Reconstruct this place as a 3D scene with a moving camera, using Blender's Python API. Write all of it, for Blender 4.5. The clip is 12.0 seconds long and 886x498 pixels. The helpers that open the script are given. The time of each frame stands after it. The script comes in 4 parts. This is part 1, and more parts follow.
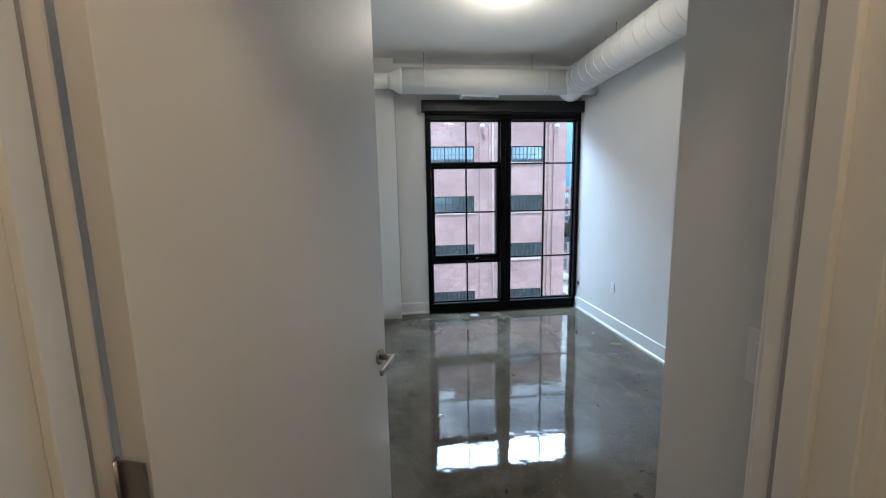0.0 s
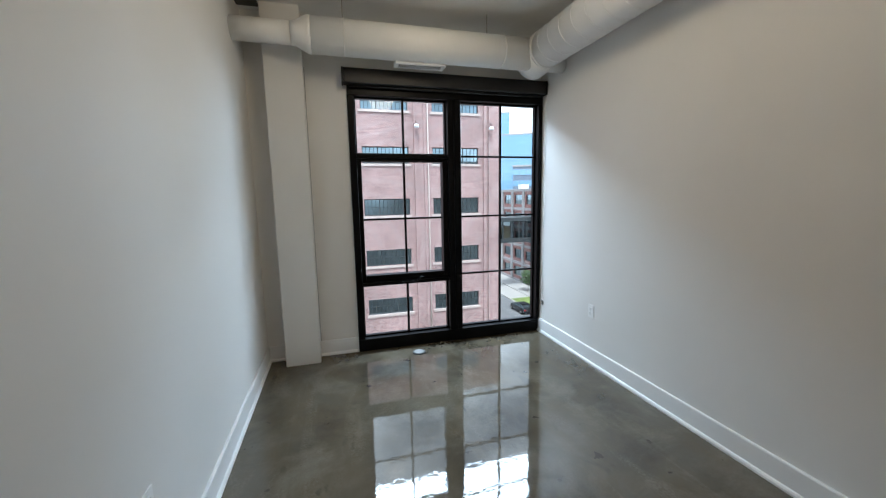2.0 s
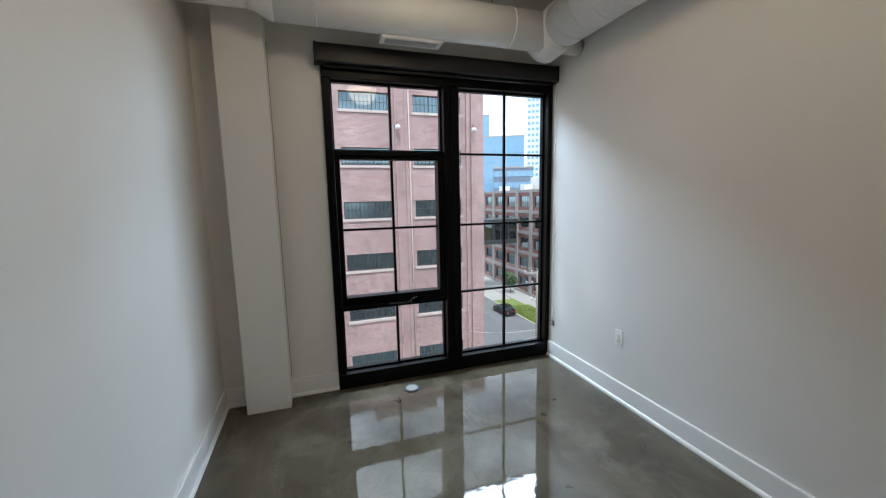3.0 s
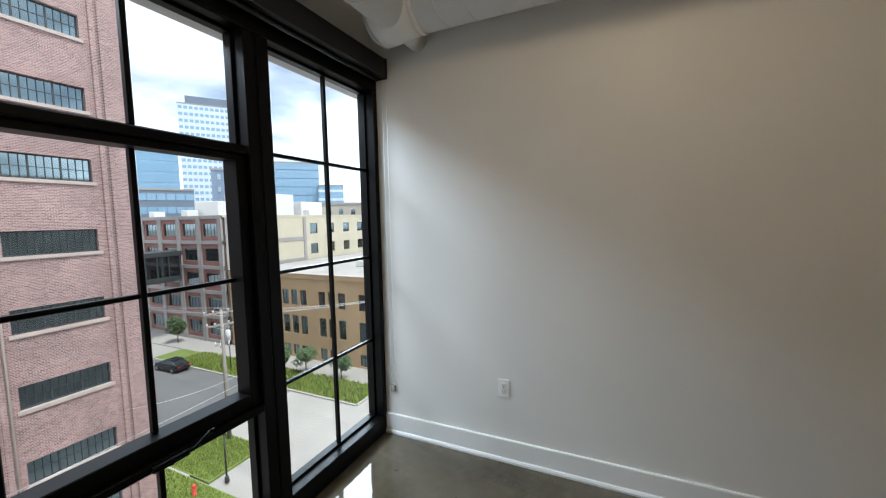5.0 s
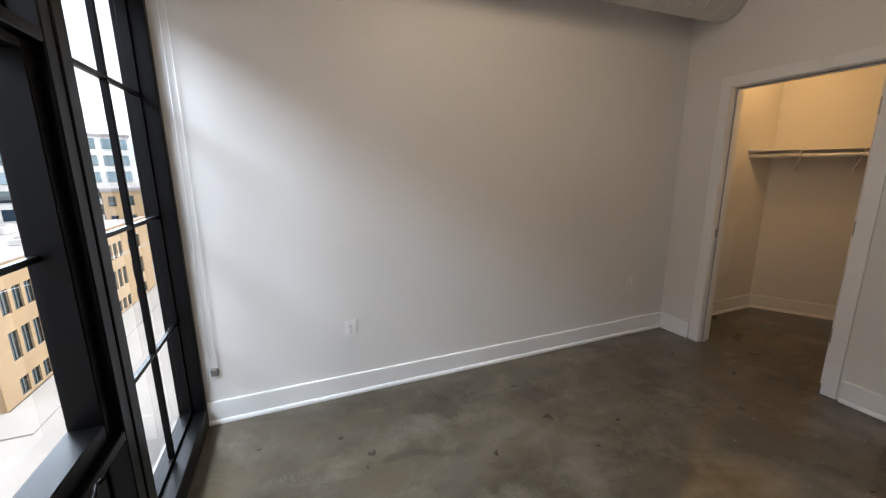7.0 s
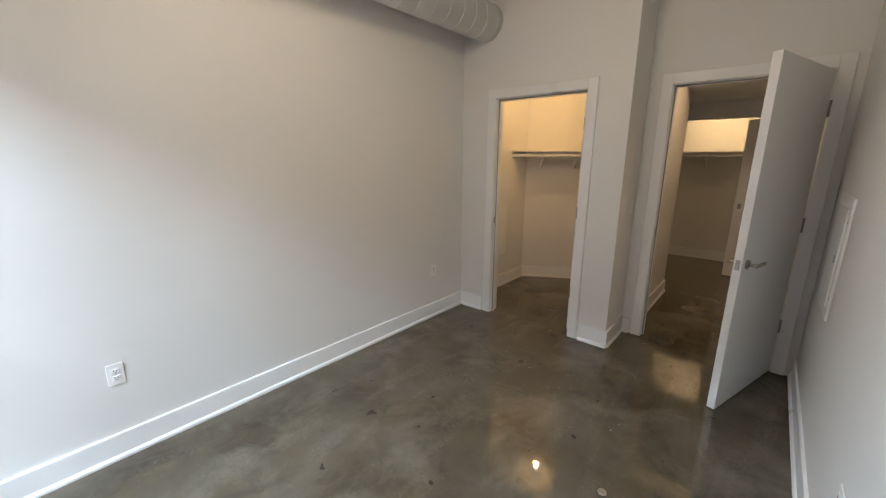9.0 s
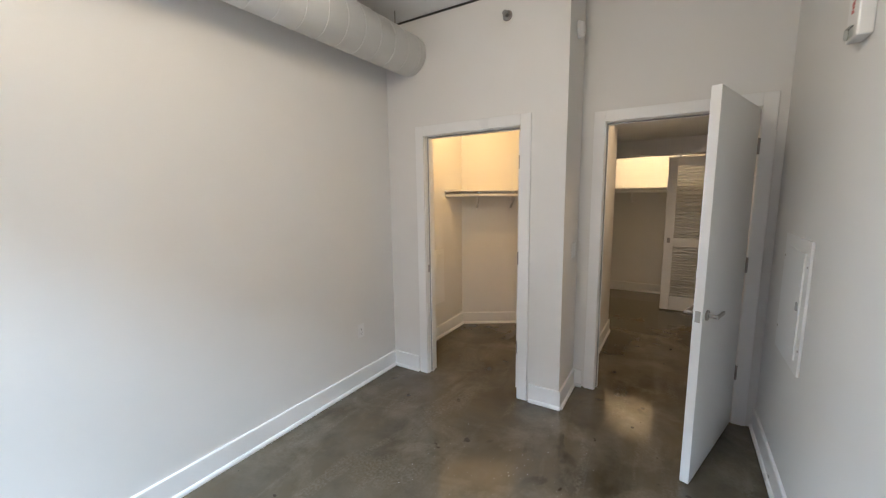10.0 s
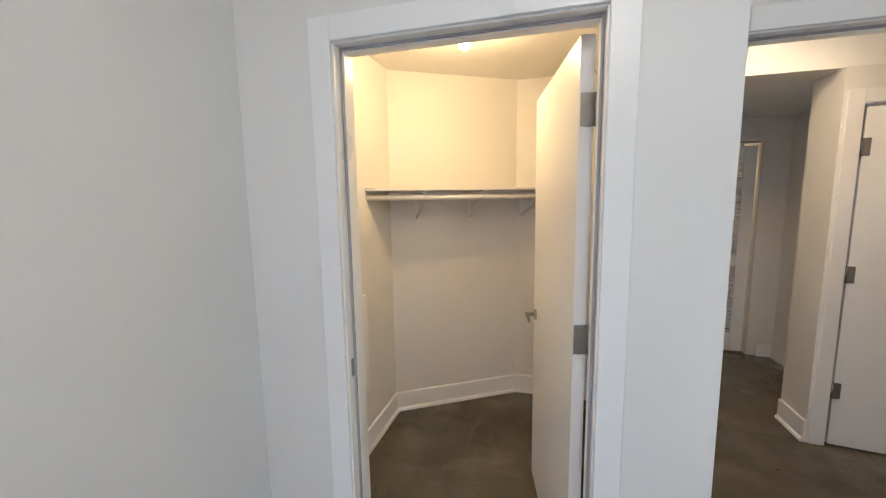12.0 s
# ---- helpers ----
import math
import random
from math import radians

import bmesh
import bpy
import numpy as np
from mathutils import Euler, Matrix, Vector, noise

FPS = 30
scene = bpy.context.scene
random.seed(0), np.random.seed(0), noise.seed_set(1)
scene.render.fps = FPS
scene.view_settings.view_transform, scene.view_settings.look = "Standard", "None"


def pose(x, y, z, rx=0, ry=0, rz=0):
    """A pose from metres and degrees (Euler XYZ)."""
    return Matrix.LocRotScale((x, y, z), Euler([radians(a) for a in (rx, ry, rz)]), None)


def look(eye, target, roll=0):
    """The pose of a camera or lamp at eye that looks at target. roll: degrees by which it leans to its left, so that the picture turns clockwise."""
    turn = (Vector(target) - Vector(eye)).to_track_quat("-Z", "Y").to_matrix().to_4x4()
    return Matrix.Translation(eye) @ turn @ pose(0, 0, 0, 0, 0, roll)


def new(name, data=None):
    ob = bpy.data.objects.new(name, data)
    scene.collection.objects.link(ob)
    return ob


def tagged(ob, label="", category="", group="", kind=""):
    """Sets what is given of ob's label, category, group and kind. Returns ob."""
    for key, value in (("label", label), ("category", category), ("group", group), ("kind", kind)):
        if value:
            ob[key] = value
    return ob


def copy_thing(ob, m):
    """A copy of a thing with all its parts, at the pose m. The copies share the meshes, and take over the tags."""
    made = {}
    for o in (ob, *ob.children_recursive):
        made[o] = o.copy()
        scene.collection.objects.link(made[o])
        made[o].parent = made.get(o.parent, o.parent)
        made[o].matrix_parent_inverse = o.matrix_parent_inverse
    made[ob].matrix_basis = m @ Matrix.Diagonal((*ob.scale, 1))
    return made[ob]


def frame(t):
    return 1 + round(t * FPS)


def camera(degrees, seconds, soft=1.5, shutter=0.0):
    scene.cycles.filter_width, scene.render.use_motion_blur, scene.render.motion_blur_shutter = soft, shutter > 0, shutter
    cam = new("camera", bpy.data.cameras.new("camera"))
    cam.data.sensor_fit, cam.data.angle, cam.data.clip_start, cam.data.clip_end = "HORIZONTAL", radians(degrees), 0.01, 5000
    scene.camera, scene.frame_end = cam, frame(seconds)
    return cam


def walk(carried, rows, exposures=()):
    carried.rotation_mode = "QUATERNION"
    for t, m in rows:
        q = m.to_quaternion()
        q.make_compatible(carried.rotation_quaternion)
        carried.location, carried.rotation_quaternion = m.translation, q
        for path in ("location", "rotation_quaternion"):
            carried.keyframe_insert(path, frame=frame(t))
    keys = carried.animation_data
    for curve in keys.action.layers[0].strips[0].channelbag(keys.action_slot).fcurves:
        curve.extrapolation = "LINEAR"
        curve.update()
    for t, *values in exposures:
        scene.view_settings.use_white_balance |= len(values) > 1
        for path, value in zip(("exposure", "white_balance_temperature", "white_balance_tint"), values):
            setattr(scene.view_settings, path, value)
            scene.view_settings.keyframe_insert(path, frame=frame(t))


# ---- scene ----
cam = camera(98.6, 12.0, soft=1.2)
PATH = [
    (0, (-2.234, -4.696, 1.493), (-2.027, -2.727, 1.209), -1.1),
    (0.5, (-2.21, -4.391, 1.457), (-1.92, -2.432, 1.178), -1.0),
    (1, (-2.144, -4.097, 1.482), (-1.734, -2.161, 1.194), -0.8),
    (1.5, (-2.099, -3.867, 1.482), (-1.605, -1.949, 1.204), -1.0),
    (2, (-2.088, -3.625, 1.477), (-1.552, -1.718, 1.2), -1.0),
    (2.5, (-2.059, -3.328, 1.504), (-1.485, -1.434, 1.215), -0.8),
    (2.7, (-2.038, -3.191, 1.491), (-1.452, -1.299, 1.215), -0.9),
    (4.3, (-2.132, -2.143, 1.614), (-0.759, -0.709, 1.373), -1.2),
    (4.5, (-2.19, -1.938, 1.579), (-0.642, -0.69, 1.368), -0.9),
    (5, (-2.22, -1.54, 1.527), (-0.414, -0.698, 1.363), -1.2),
    (5.5, (-2.198, -1.199, 1.486), (-0.286, -0.646, 1.296), -1.1),
    (6, (-2.286, -0.866, 1.469), (-0.31, -0.66, 1.235), -0.9),
    (6.5, (-2.388, -0.687, 1.478), (-0.435, -1.01, 1.193), -1.0),
    (7, (-2.417, -0.601, 1.491), (-0.598, -1.323, 1.08), -0.6),
    (7.5, (-2.477, -0.604, 1.49), (-0.82, -1.62, 1.019), -0.8),
    (7.7, (-2.442, -0.593, 1.523), (-0.857, -1.707, 1.024), -0.1),
    (9.5, (-2.389, -0.77, 1.575), (-1.228, -2.351, 1.184), -0.6),
    (10, (-2.211, -1.091, 1.601), (-1.171, -2.775, 1.315), -0.8),
    (10.5, (-1.911, -1.466, 1.579), (-0.985, -3.223, 1.341), -0.6),
    (11, (-1.633, -1.864, 1.591), (-0.827, -3.677, 1.342), -0.3),
    (11.5, (-1.336, -2.237, 1.545), (-0.688, -4.114, 1.306), -0.9),
    (12, (-1.066, -2.61, 1.562), (-0.540, -4.522, 1.308), -0.9),
]
walk(cam, [(t, look(*p)) for t, *p in PATH], [
    (0.0, 1.42, 5000, 4), (1.0, 1.50, 5300, 4), (2.5, 1.12, 5650, 6), (4.5, 0.84, 6050, 7), (6.2, 0.72, 6200, 11),
    (7.0, 1.16, 6250, 14), (7.6, 1.48, 6200, 13), (9.4, 1.92, 5800, 9), (10.5, 2.48, 5200, 7), (12.0, 2.55, 4950, 6)])

# ---- light ----
SUN_AZ, SUN_EL = 190.0, 62.0        # degrees: from +y towards +x, above the horizon
world = bpy.data.worlds.new("sky")
scene.world = world
world.use_nodes = True
wn, wl = world.node_tree.nodes, world.node_tree.links
wn.clear()
w_out = wn.new("ShaderNodeOutputWorld")
w_bg = wn.new("ShaderNodeBackground")
w_sky = wn.new("ShaderNodeTexSky")
w_sky.sky_type = "NISHITA"
w_sky.sun_disc = False
w_sky.sun_elevation, w_sky.sun_rotation = radians(SUN_EL), radians(SUN_AZ)
w_co = wn.new("ShaderNodeTexCoord")
w_map = wn.new("ShaderNodeMapping")
w_map.inputs["Scale"].default_value = (1.0, 1.0, 2.6)
w_noise = wn.new("ShaderNodeTexNoise")
w_noise.inputs["Scale"].default_value, w_noise.inputs["Detail"].default_value = 2.3, 6.0
w_ramp = wn.new("ShaderNodeValToRGB")
w_ramp.color_ramp.elements[0].position, w_ramp.color_ramp.elements[1].position = 0.18, 0.56
w_mix = wn.new("ShaderNodeMix")
w_mix.data_type = "RGBA"
w_noise2 = wn.new("ShaderNodeTexNoise")
w_noise2.inputs["Scale"].default_value, w_noise2.inputs["Detail"].default_value = 4.2, 7.0
w_grey = wn.new("ShaderNodeValToRGB")
w_grey.color_ramp.elements[0].position, w_grey.color_ramp.elements[1].position = 0.34, 0.62
w_cloud = wn.new("ShaderNodeMix")
w_cloud.data_type = "RGBA"
w_cloud.inputs["A"].default_value, w_cloud.inputs["B"].default_value = (6.4, 6.8, 7.3, 1.0), (17.0, 17.5, 18.0, 1.0)
wl.new(w_map.outputs["Vector"], w_noise2.inputs["Vector"])
wl.new(w_noise2.outputs["Fac"], w_grey.inputs["Fac"])
wl.new(w_grey.outputs["Color"], w_cloud.inputs["Factor"])
wl.new(w_cloud.outputs["Result"], w_mix.inputs["B"])
w_bg.inputs["Strength"].default_value = 0.10
wl.new(w_co.outputs["Generated"], w_map.inputs["Vector"])
wl.new(w_map.outputs["Vector"], w_noise.inputs["Vector"])
wl.new(w_noise.outputs["Fac"], w_ramp.inputs["Fac"])
wl.new(w_ramp.outputs["Color"], w_mix.inputs["Factor"])
wl.new(w_sky.outputs["Color"], w_mix.inputs["A"])
wl.new(w_mix.outputs["Result"], w_bg.inputs["Color"])
wl.new(w_bg.outputs["Background"], w_out.inputs["Surface"])

sun = new("sun", bpy.data.lights.new("sun", "SUN"))
sun.data.energy, sun.data.angle, sun.data.color = 2.3, radians(10.0), (1.0, 0.95, 0.88)
az, el = radians(SUN_AZ), radians(SUN_EL)
sun.matrix_world = look((math.sin(az) * math.cos(el) * 50, math.cos(az) * math.cos(el) * 50, math.sin(el) * 50), (0, 0, 0))


def disk_lamp(name, x, y, z, size, watts, color):
    ob = new(name, bpy.data.lights.new(name, "AREA"))
    ob.data.shape, ob.data.size, ob.data.energy, ob.data.color = "DISK", size, watts, color
    ob.matrix_world = pose(x, y, z)
    return ob


# skylight over the roof across the street, and the open sky above the lower blocks
skylight = new("window_skylight", bpy.data.lights.new("window_skylight", "AREA"))
skylight.data.shape, skylight.data.size, skylight.data.size_y = "RECTANGLE", 5.2, 1.0
skylight.data.energy, skylight.data.color = 255.0, (0.80, 0.90, 1.0)
skylight.matrix_world = pose(-0.8, 2.25, 4.0, -90 + 45, 0, 0)
side_sky = new("window_skylight_side", bpy.data.lights.new("window_skylight_side", "AREA"))
side_sky.data.shape, side_sky.data.size, side_sky.data.size_y = "RECTANGLE", 3.0, 2.2
side_sky.data.energy, side_sky.data.color = 195.0, (0.80, 0.90, 1.0)
side_sky.matrix_world = look((3.6, 2.6, 2.9), (-2.2, -1.6, 1.0))

ROOM_LAMP = (-1.40, -1.72)
room_lamp = new("room_lamp", bpy.data.lights.new("room_lamp", "POINT"))
room_lamp.data.energy, room_lamp.data.color, room_lamp.data.shadow_soft_size = 7.0, (1.0, 0.74, 0.47), 0.17
room_lamp.location = (*ROOM_LAMP, 2.80)
closet_lamp = new("closet_lamp", bpy.data.lights.new("closet_lamp", "POINT"))
closet_lamp.data.energy, closet_lamp.data.color, closet_lamp.data.shadow_soft_size = 3.5, (1.0, 0.55, 0.18), 0.022
closet_lamp.location = (-0.65, -4.59, 2.275)
disk_lamp("hall_lamp", -2.15, -4.85, 2.555, 0.3, 2.6, (1.0, 0.60, 0.28))
disk_lamp("hall_closet_lamp", -1.75, -7.35, 2.555, 0.13, 2.8, (1.0, 0.62, 0.26))

# ---- materials ----


def nodes_of(name):
    m = bpy.data.materials.new(name)
    m.use_nodes = True
    nt = m.node_tree
    return m, nt, nt.nodes["Principled BSDF"]


def noise_fac(nt, scale, detail=4.0, rough=0.55, lo=0.3, hi=0.7, coords="Object", stretch=(1, 1, 1), swirl=0.0):
    co = nt.nodes.new("ShaderNodeTexCoord")
    mp = nt.nodes.new("ShaderNodeMapping")
    mp.inputs["Scale"].default_value = stretch
    no = nt.nodes.new("ShaderNodeTexNoise")
    no.inputs["Scale"].default_value, no.inputs["Detail"].default_value = scale, detail
    no.inputs["Roughness"].default_value = rough
    no.inputs["Distortion"].default_value = swirl
    mr = nt.nodes.new("ShaderNodeMapRange")
    mr.inputs["From Min"].default_value, mr.inputs["From Max"].default_value = lo, hi
    nt.links.new(co.outputs[coords], mp.inputs["Vector"])
    nt.links.new(mp.outputs["Vector"], no.inputs["Vector"])
    nt.links.new(no.outputs["Fac"], mr.inputs["Value"])
    return mr.outputs["Result"]


def blend(nt, fac, a, b):
    mx = nt.nodes.new("ShaderNodeMix")
    mx.data_type = "RGBA"
    nt.links.new(fac, mx.inputs["Factor"])
    for key, v in (("A", a), ("B", b)):
        if isinstance(v, tuple):
            mx.inputs[key].default_value = (*v, 1.0)
        else:
            nt.links.new(v, mx.inputs[key])
    return mx.outputs["Result"]


def bump(nt, bsdf, fac, strength, distance):
    b = nt.nodes.new("ShaderNodeBump")
    b.inputs["Strength"].default_value, b.inputs["Distance"].default_value = strength, distance
    nt.links.new(fac, b.inputs["Height"])
    nt.links.new(b.outputs["Normal"], bsdf.inputs["Normal"])


def scaled(col, k):
    return tuple(min(1.0, c * k) for c in col)


def paint(name, col, rough=0.55, var=0.06, scale=2.5, grain=260.0, relief=0.12, metal=0.0, depth=0.0006):
    """A coated or plain surface with large soft variation and a fine grain."""
    m, nt, b = nodes_of(name)
    big = noise_fac(nt, scale, 5.0)
    nt.links.new(blend(nt, big, scaled(col, 1 - var), scaled(col, 1 + var * 0.5)), b.inputs["Base Color"])
    fine = noise_fac(nt, grain, 2.0)
    r = nt.nodes.new("ShaderNodeMapRange")
    r.inputs["To Min"].default_value, r.inputs["To Max"].default_value = rough * 0.85, min(1.0, rough * 1.15)
    nt.links.new(big, r.inputs["Value"])
    nt.links.new(r.outputs["Result"], b.inputs["Roughness"])
    b.inputs["Metallic"].default_value = metal
    if relief:
        bump(nt, b, fine, relief, depth)
    return m


def concrete_floor():
    m, nt, b = nodes_of("polished_concrete")
    big = noise_fac(nt, 1.5, 6.0, 0.60, 0.34, 0.68, swirl=0.3)
    mid = noise_fac(nt, 4.0, 6.0, 0.62, 0.40, 0.72, stretch=(1.0, 0.7, 1.0), swirl=0.4)
    fine = noise_fac(nt, 60.0, 4.0, 0.6, 0.40, 1.1)
    spots = noise_fac(nt, 7.5, 3.0, 0.5, 0.695, 0.715)
    pale = noise_fac(nt, 2.2, 6.0, 0.62, 0.50, 0.76, swirl=0.5)
    c = blend(nt, big, (0.052, 0.043, 0.029), (0.132, 0.115, 0.086))
    c2 = blend(nt, mid, c, (0.098, 0.077, 0.046))
    c3 = blend(nt, pale, c2, (0.172, 0.154, 0.117))
    c4 = blend(nt, fine, c3, blend(nt, big, (0.048, 0.040, 0.027), (0.120, 0.105, 0.078)))
    c5 = blend(nt, spots, c4, (0.045, 0.036, 0.026))
    streak = noise_fac(nt, 1.5, 5.0, 0.6, 0.54, 0.66, stretch=(2.6, 0.6, 1.0), swirl=1.3)
    smear = noise_fac(nt, 3.4, 4.0, 0.55, 0.63, 0.67, stretch=(1.0, 0.6, 1.0), swirl=0.9)
    c6 = blend(nt, streak, c5, blend(nt, fine, c5, (0.200, 0.182, 0.145)))
    c7 = blend(nt, smear, c6, blend(nt, mid, c6, (0.058, 0.049, 0.035)))
    nt.links.new(c7, b.inputs["Base Color"])
    r = nt.nodes.new("ShaderNodeMapRange")
    r.inputs["To Min"].default_value, r.inputs["To Max"].default_value = 0.016, 0.038
    nt.links.new(mid, r.inputs["Value"])
    nt.links.new(r.outputs["Result"], b.inputs["Roughness"])
    b.inputs["IOR"].default_value = 1.55
    wave = noise_fac(nt, 20.0, 3.0, 0.5, 0.2, 0.8)
    bump(nt, b, wave, 0.055, 0.004)
    return m


def brick_wall(name, cols, mortar, axis, brick=(0.21, 0.075), dirt=0.25):
    """Running bond at real size, on walls that run along x or along y."""
    m, nt, b = nodes_of(name)
    co = nt.nodes.new("ShaderNodeTexCoord")
    sp = nt.nodes.new("ShaderNodeSeparateXYZ")
    cb = nt.nodes.new("ShaderNodeCombineXYZ")
    nt.links.new(co.outputs["Object"], sp.inputs[0])
    nt.links.new(sp.outputs["X" if axis == "x" else "Y"], cb.inputs["X"])
    nt.links.new(sp.outputs["Z"], cb.inputs["Y"])
    br = nt.nodes.new("ShaderNodeTexBrick")
    br.inputs["Color1"].default_value, br.inputs["Color2"].default_value = (*cols[0], 1), (*cols[1], 1)
    br.inputs["Mortar"].default_value = (*mortar, 1)
    br.inputs["Scale"].default_value = 1.0
    br.inputs["Brick Width"].default_value, br.inputs["Row Height"].default_value = brick
    br.inputs["Mortar Size"].default_value, br.inputs["Bias"].default_value = 0.010, 0.0
    nt.links.new(cb.outputs[0], br.inputs["Vector"])
    big = noise_fac(nt, 0.35, 6.0, 0.6, 0.35, 0.65)
    patch = noise_fac(nt, 5.0, 4.0, 0.6, 0.60, 0.95, stretch=(0.7, 0.7, 2))
    c = blend(nt, patch, br.outputs["Color"], cols[2])
    dk = nt.nodes.new("ShaderNodeMix")
    dk.data_type, dk.blend_type = "RGBA", "MULTIPLY"
    dk.inputs["B"].default_value = (1 - dirt, 1 - dirt, 1 - dirt, 1)
    nt.links.new(big, dk.inputs["Factor"])
    nt.links.new(c, dk.inputs["A"])
    nt.links.new(dk.outputs["Result"], b.inputs["Base Color"])
    b.inputs["Roughness"].default_value = 0.9
    bump(nt, b, br.outputs["Fac"], -0.4, 0.01)
    return m


def clear_glass(name, tint=(0.93, 0.96, 0.96)):
    m = bpy.data.materials.new(name)
    m.use_nodes = True
    nt = m.node_tree
    nt.nodes.remove(nt.nodes["Principled BSDF"])
    tr, gl = nt.nodes.new("ShaderNodeBsdfTransparent"), nt.nodes.new("ShaderNodeBsdfGlossy")
    fr, mx = nt.nodes.new("ShaderNodeFresnel"), nt.nodes.new("ShaderNodeMixShader")
    tr.inputs["Color"].default_value = (*tint, 1)
    gl.inputs["Roughness"].default_value = 0.01
    fr.inputs["IOR"].default_value = 1.45
    nt.links.new(fr.outputs[0], mx.inputs[0])
    nt.links.new(tr.outputs[0], mx.inputs[1])
    nt.links.new(gl.outputs[0], mx.inputs[2])
    nt.links.new(mx.outputs[0], nt.nodes["Material Output"].inputs["Surface"])
    return m


def glow(name, col, strength):
    m, nt, b = nodes_of(name)
    b.inputs["Base Color"].default_value = (0.9, 0.9, 0.9, 1)
    b.inputs["Emission Color"].default_value = (*col, 1)
    b.inputs["Emission Strength"].default_value = strength
    return m


def foliage(name, a, c):
    m, nt, b = nodes_of(name)
    rnd = nt.nodes.new("ShaderNodeNewGeometry")
    nt.links.new(blend(nt, rnd.outputs["Random Per Island"], a, c), b.inputs["Base Color"])
    b.inputs["Roughness"].default_value = 0.7
    return m


M_WALL = paint("wall_paint", (0.755, 0.745, 0.72), 0.5, 0.03, 1.2, 420, 0.10)
M_CEIL = paint("ceiling_paint", (0.84, 0.84, 0.825), 0.7, 0.08, 1.6, 60, 0.25, depth=0.002)
M_TRIM = paint("trim_enamel", (0.82, 0.82, 0.81), 0.32, 0.02, 2.0, 180, 0.05)
M_DOOR = paint("door_enamel", (0.81, 0.81, 0.80), 0.36, 0.03, 1.8, 150, 0.06)
M_FLOOR = concrete_floor()
M_DUCT = paint("painted_duct", (0.80, 0.80, 0.78), 0.42, 0.04, 3.0, 90, 0.08)
M_BLACK = paint("black_aluminium", (0.003, 0.003, 0.0034), 0.36, 0.25, 4.0, 300, 0.08)
M_BLACK.node_tree.nodes["Principled BSDF"].inputs["Specular IOR Level"].default_value = 0.12
M_BLIND = paint("black_cassette", (0.004, 0.004, 0.0045), 0.45, 0.2, 4.0, 300, 0.08)
M_STEEL = paint("satin_nickel", (0.44, 0.41, 0.37), 0.30, 0.10, 12.0, 300, 0.08, metal=1.0)
M_HINGE = paint("hinge_steel", (0.36, 0.35, 0.34), 0.38, 0.12, 14.0, 300, 0.10, metal=1.0)
M_PLASTIC = paint("white_plastic", (0.83, 0.83, 0.82), 0.35, 0.02, 5.0, 300, 0.03)
M_SLOT = paint("dark_slot", (0.05, 0.05, 0.05), 0.6, 0.1, 8.0, 300, 0.0)
M_GREYPL = paint("grey_plastic", (0.22, 0.22, 0.22), 0.45, 0.1, 8.0, 300, 0.05)
M_RED = paint("red_ink", (0.55, 0.05, 0.04), 0.5, 0.05, 8.0, 300, 0.0)
M_GLASS = clear_glass("window_glass")
M_SHELF = paint("shelf_melamine", (0.78, 0.77, 0.75), 0.4, 0.03, 3.0, 200, 0.04)
M_SEAL = paint("grey_seal", (0.36, 0.36, 0.37), 0.6, 0.06, 6.0, 300, 0.05)
M_LAMP = glow("lamp_diffuser", (1.0, 0.86, 0.68), 2.4)
M_LAMP_S = glow("small_lamp_diffuser", (1.0, 0.80, 0.52), 9.0)

# ---- building blocks ----


def add_box(bm, x0, x1, y0, y1, z0, z1, m=None):
    vs = [bm.verts.new(p) for p in ((x0, y0, z0), (x1, y0, z0), (x1, y1, z0), (x0, y1, z0),
                                    (x0, y0, z1), (x1, y0, z1), (x1, y1, z1), (x0, y1, z1))]
    for f in ((0, 3, 2, 1), (4, 5, 6, 7), (0, 1, 5, 4), (1, 2, 6, 5), (2, 3, 7, 6), (3, 0, 4, 7)):
        bm.faces.new([vs[i] for i in f])
    if m is not None:
        bmesh.ops.transform(bm, matrix=m, verts=vs)
    return vs


def block(x0, x1, y0, y1, z0, z1, bevel=0.0, seg=2):
    bm = bmesh.new()
    add_box(bm, min(x0, x1), max(x0, x1), min(y0, y1), max(y0, y1), min(z0, z1), max(z0, z1))
    if bevel:
        bmesh.ops.bevel(bm, geom=bm.edges[:], offset=bevel, segments=seg, affect="EDGES", profile=0.5)
    return bm


def pane_sheet(x0, x1, y, z0, z1):
    """One sheet of glass that looks along -y."""
    bm = bmesh.new()
    bm.faces.new([bm.verts.new(p) for p in ((x0, y, z0), (x1, y, z0), (x1, y, z1), (x0, y, z1))])
    return bm


def add_tube(bm, pts, r, seg=16, caps=True):
    """A round tube along points; r is one radius or one for each point."""
    pts = [Vector(p) for p in pts]
    rs = r if isinstance(r, (list, tuple)) else [r] * len(pts)
    rings, ref = [], None
    for i, p in enumerate(pts):
        d = (pts[min(i + 1, len(pts) - 1)] - pts[max(i - 1, 0)]).normalized()
        if ref is None:
            ref = d.orthogonal().normalized()
        ref = (ref - d * ref.dot(d)).normalized()
        other = d.cross(ref)
        rings.append([bm.verts.new(p + (ref * math.cos(2 * math.pi * k / seg) + other * math.sin(2 * math.pi * k / seg)) * rs[i]) for k in range(seg)])
    for a, b in zip(rings, rings[1:]):
        for k in range(seg):
            f = bm.faces.new((a[k], a[(k + 1) % seg], b[(k + 1) % seg], b[k]))
            f.smooth = True
    if caps:
        bm.faces.new(rings[0][::-1])
        bm.faces.new(rings[-1])
    return bm


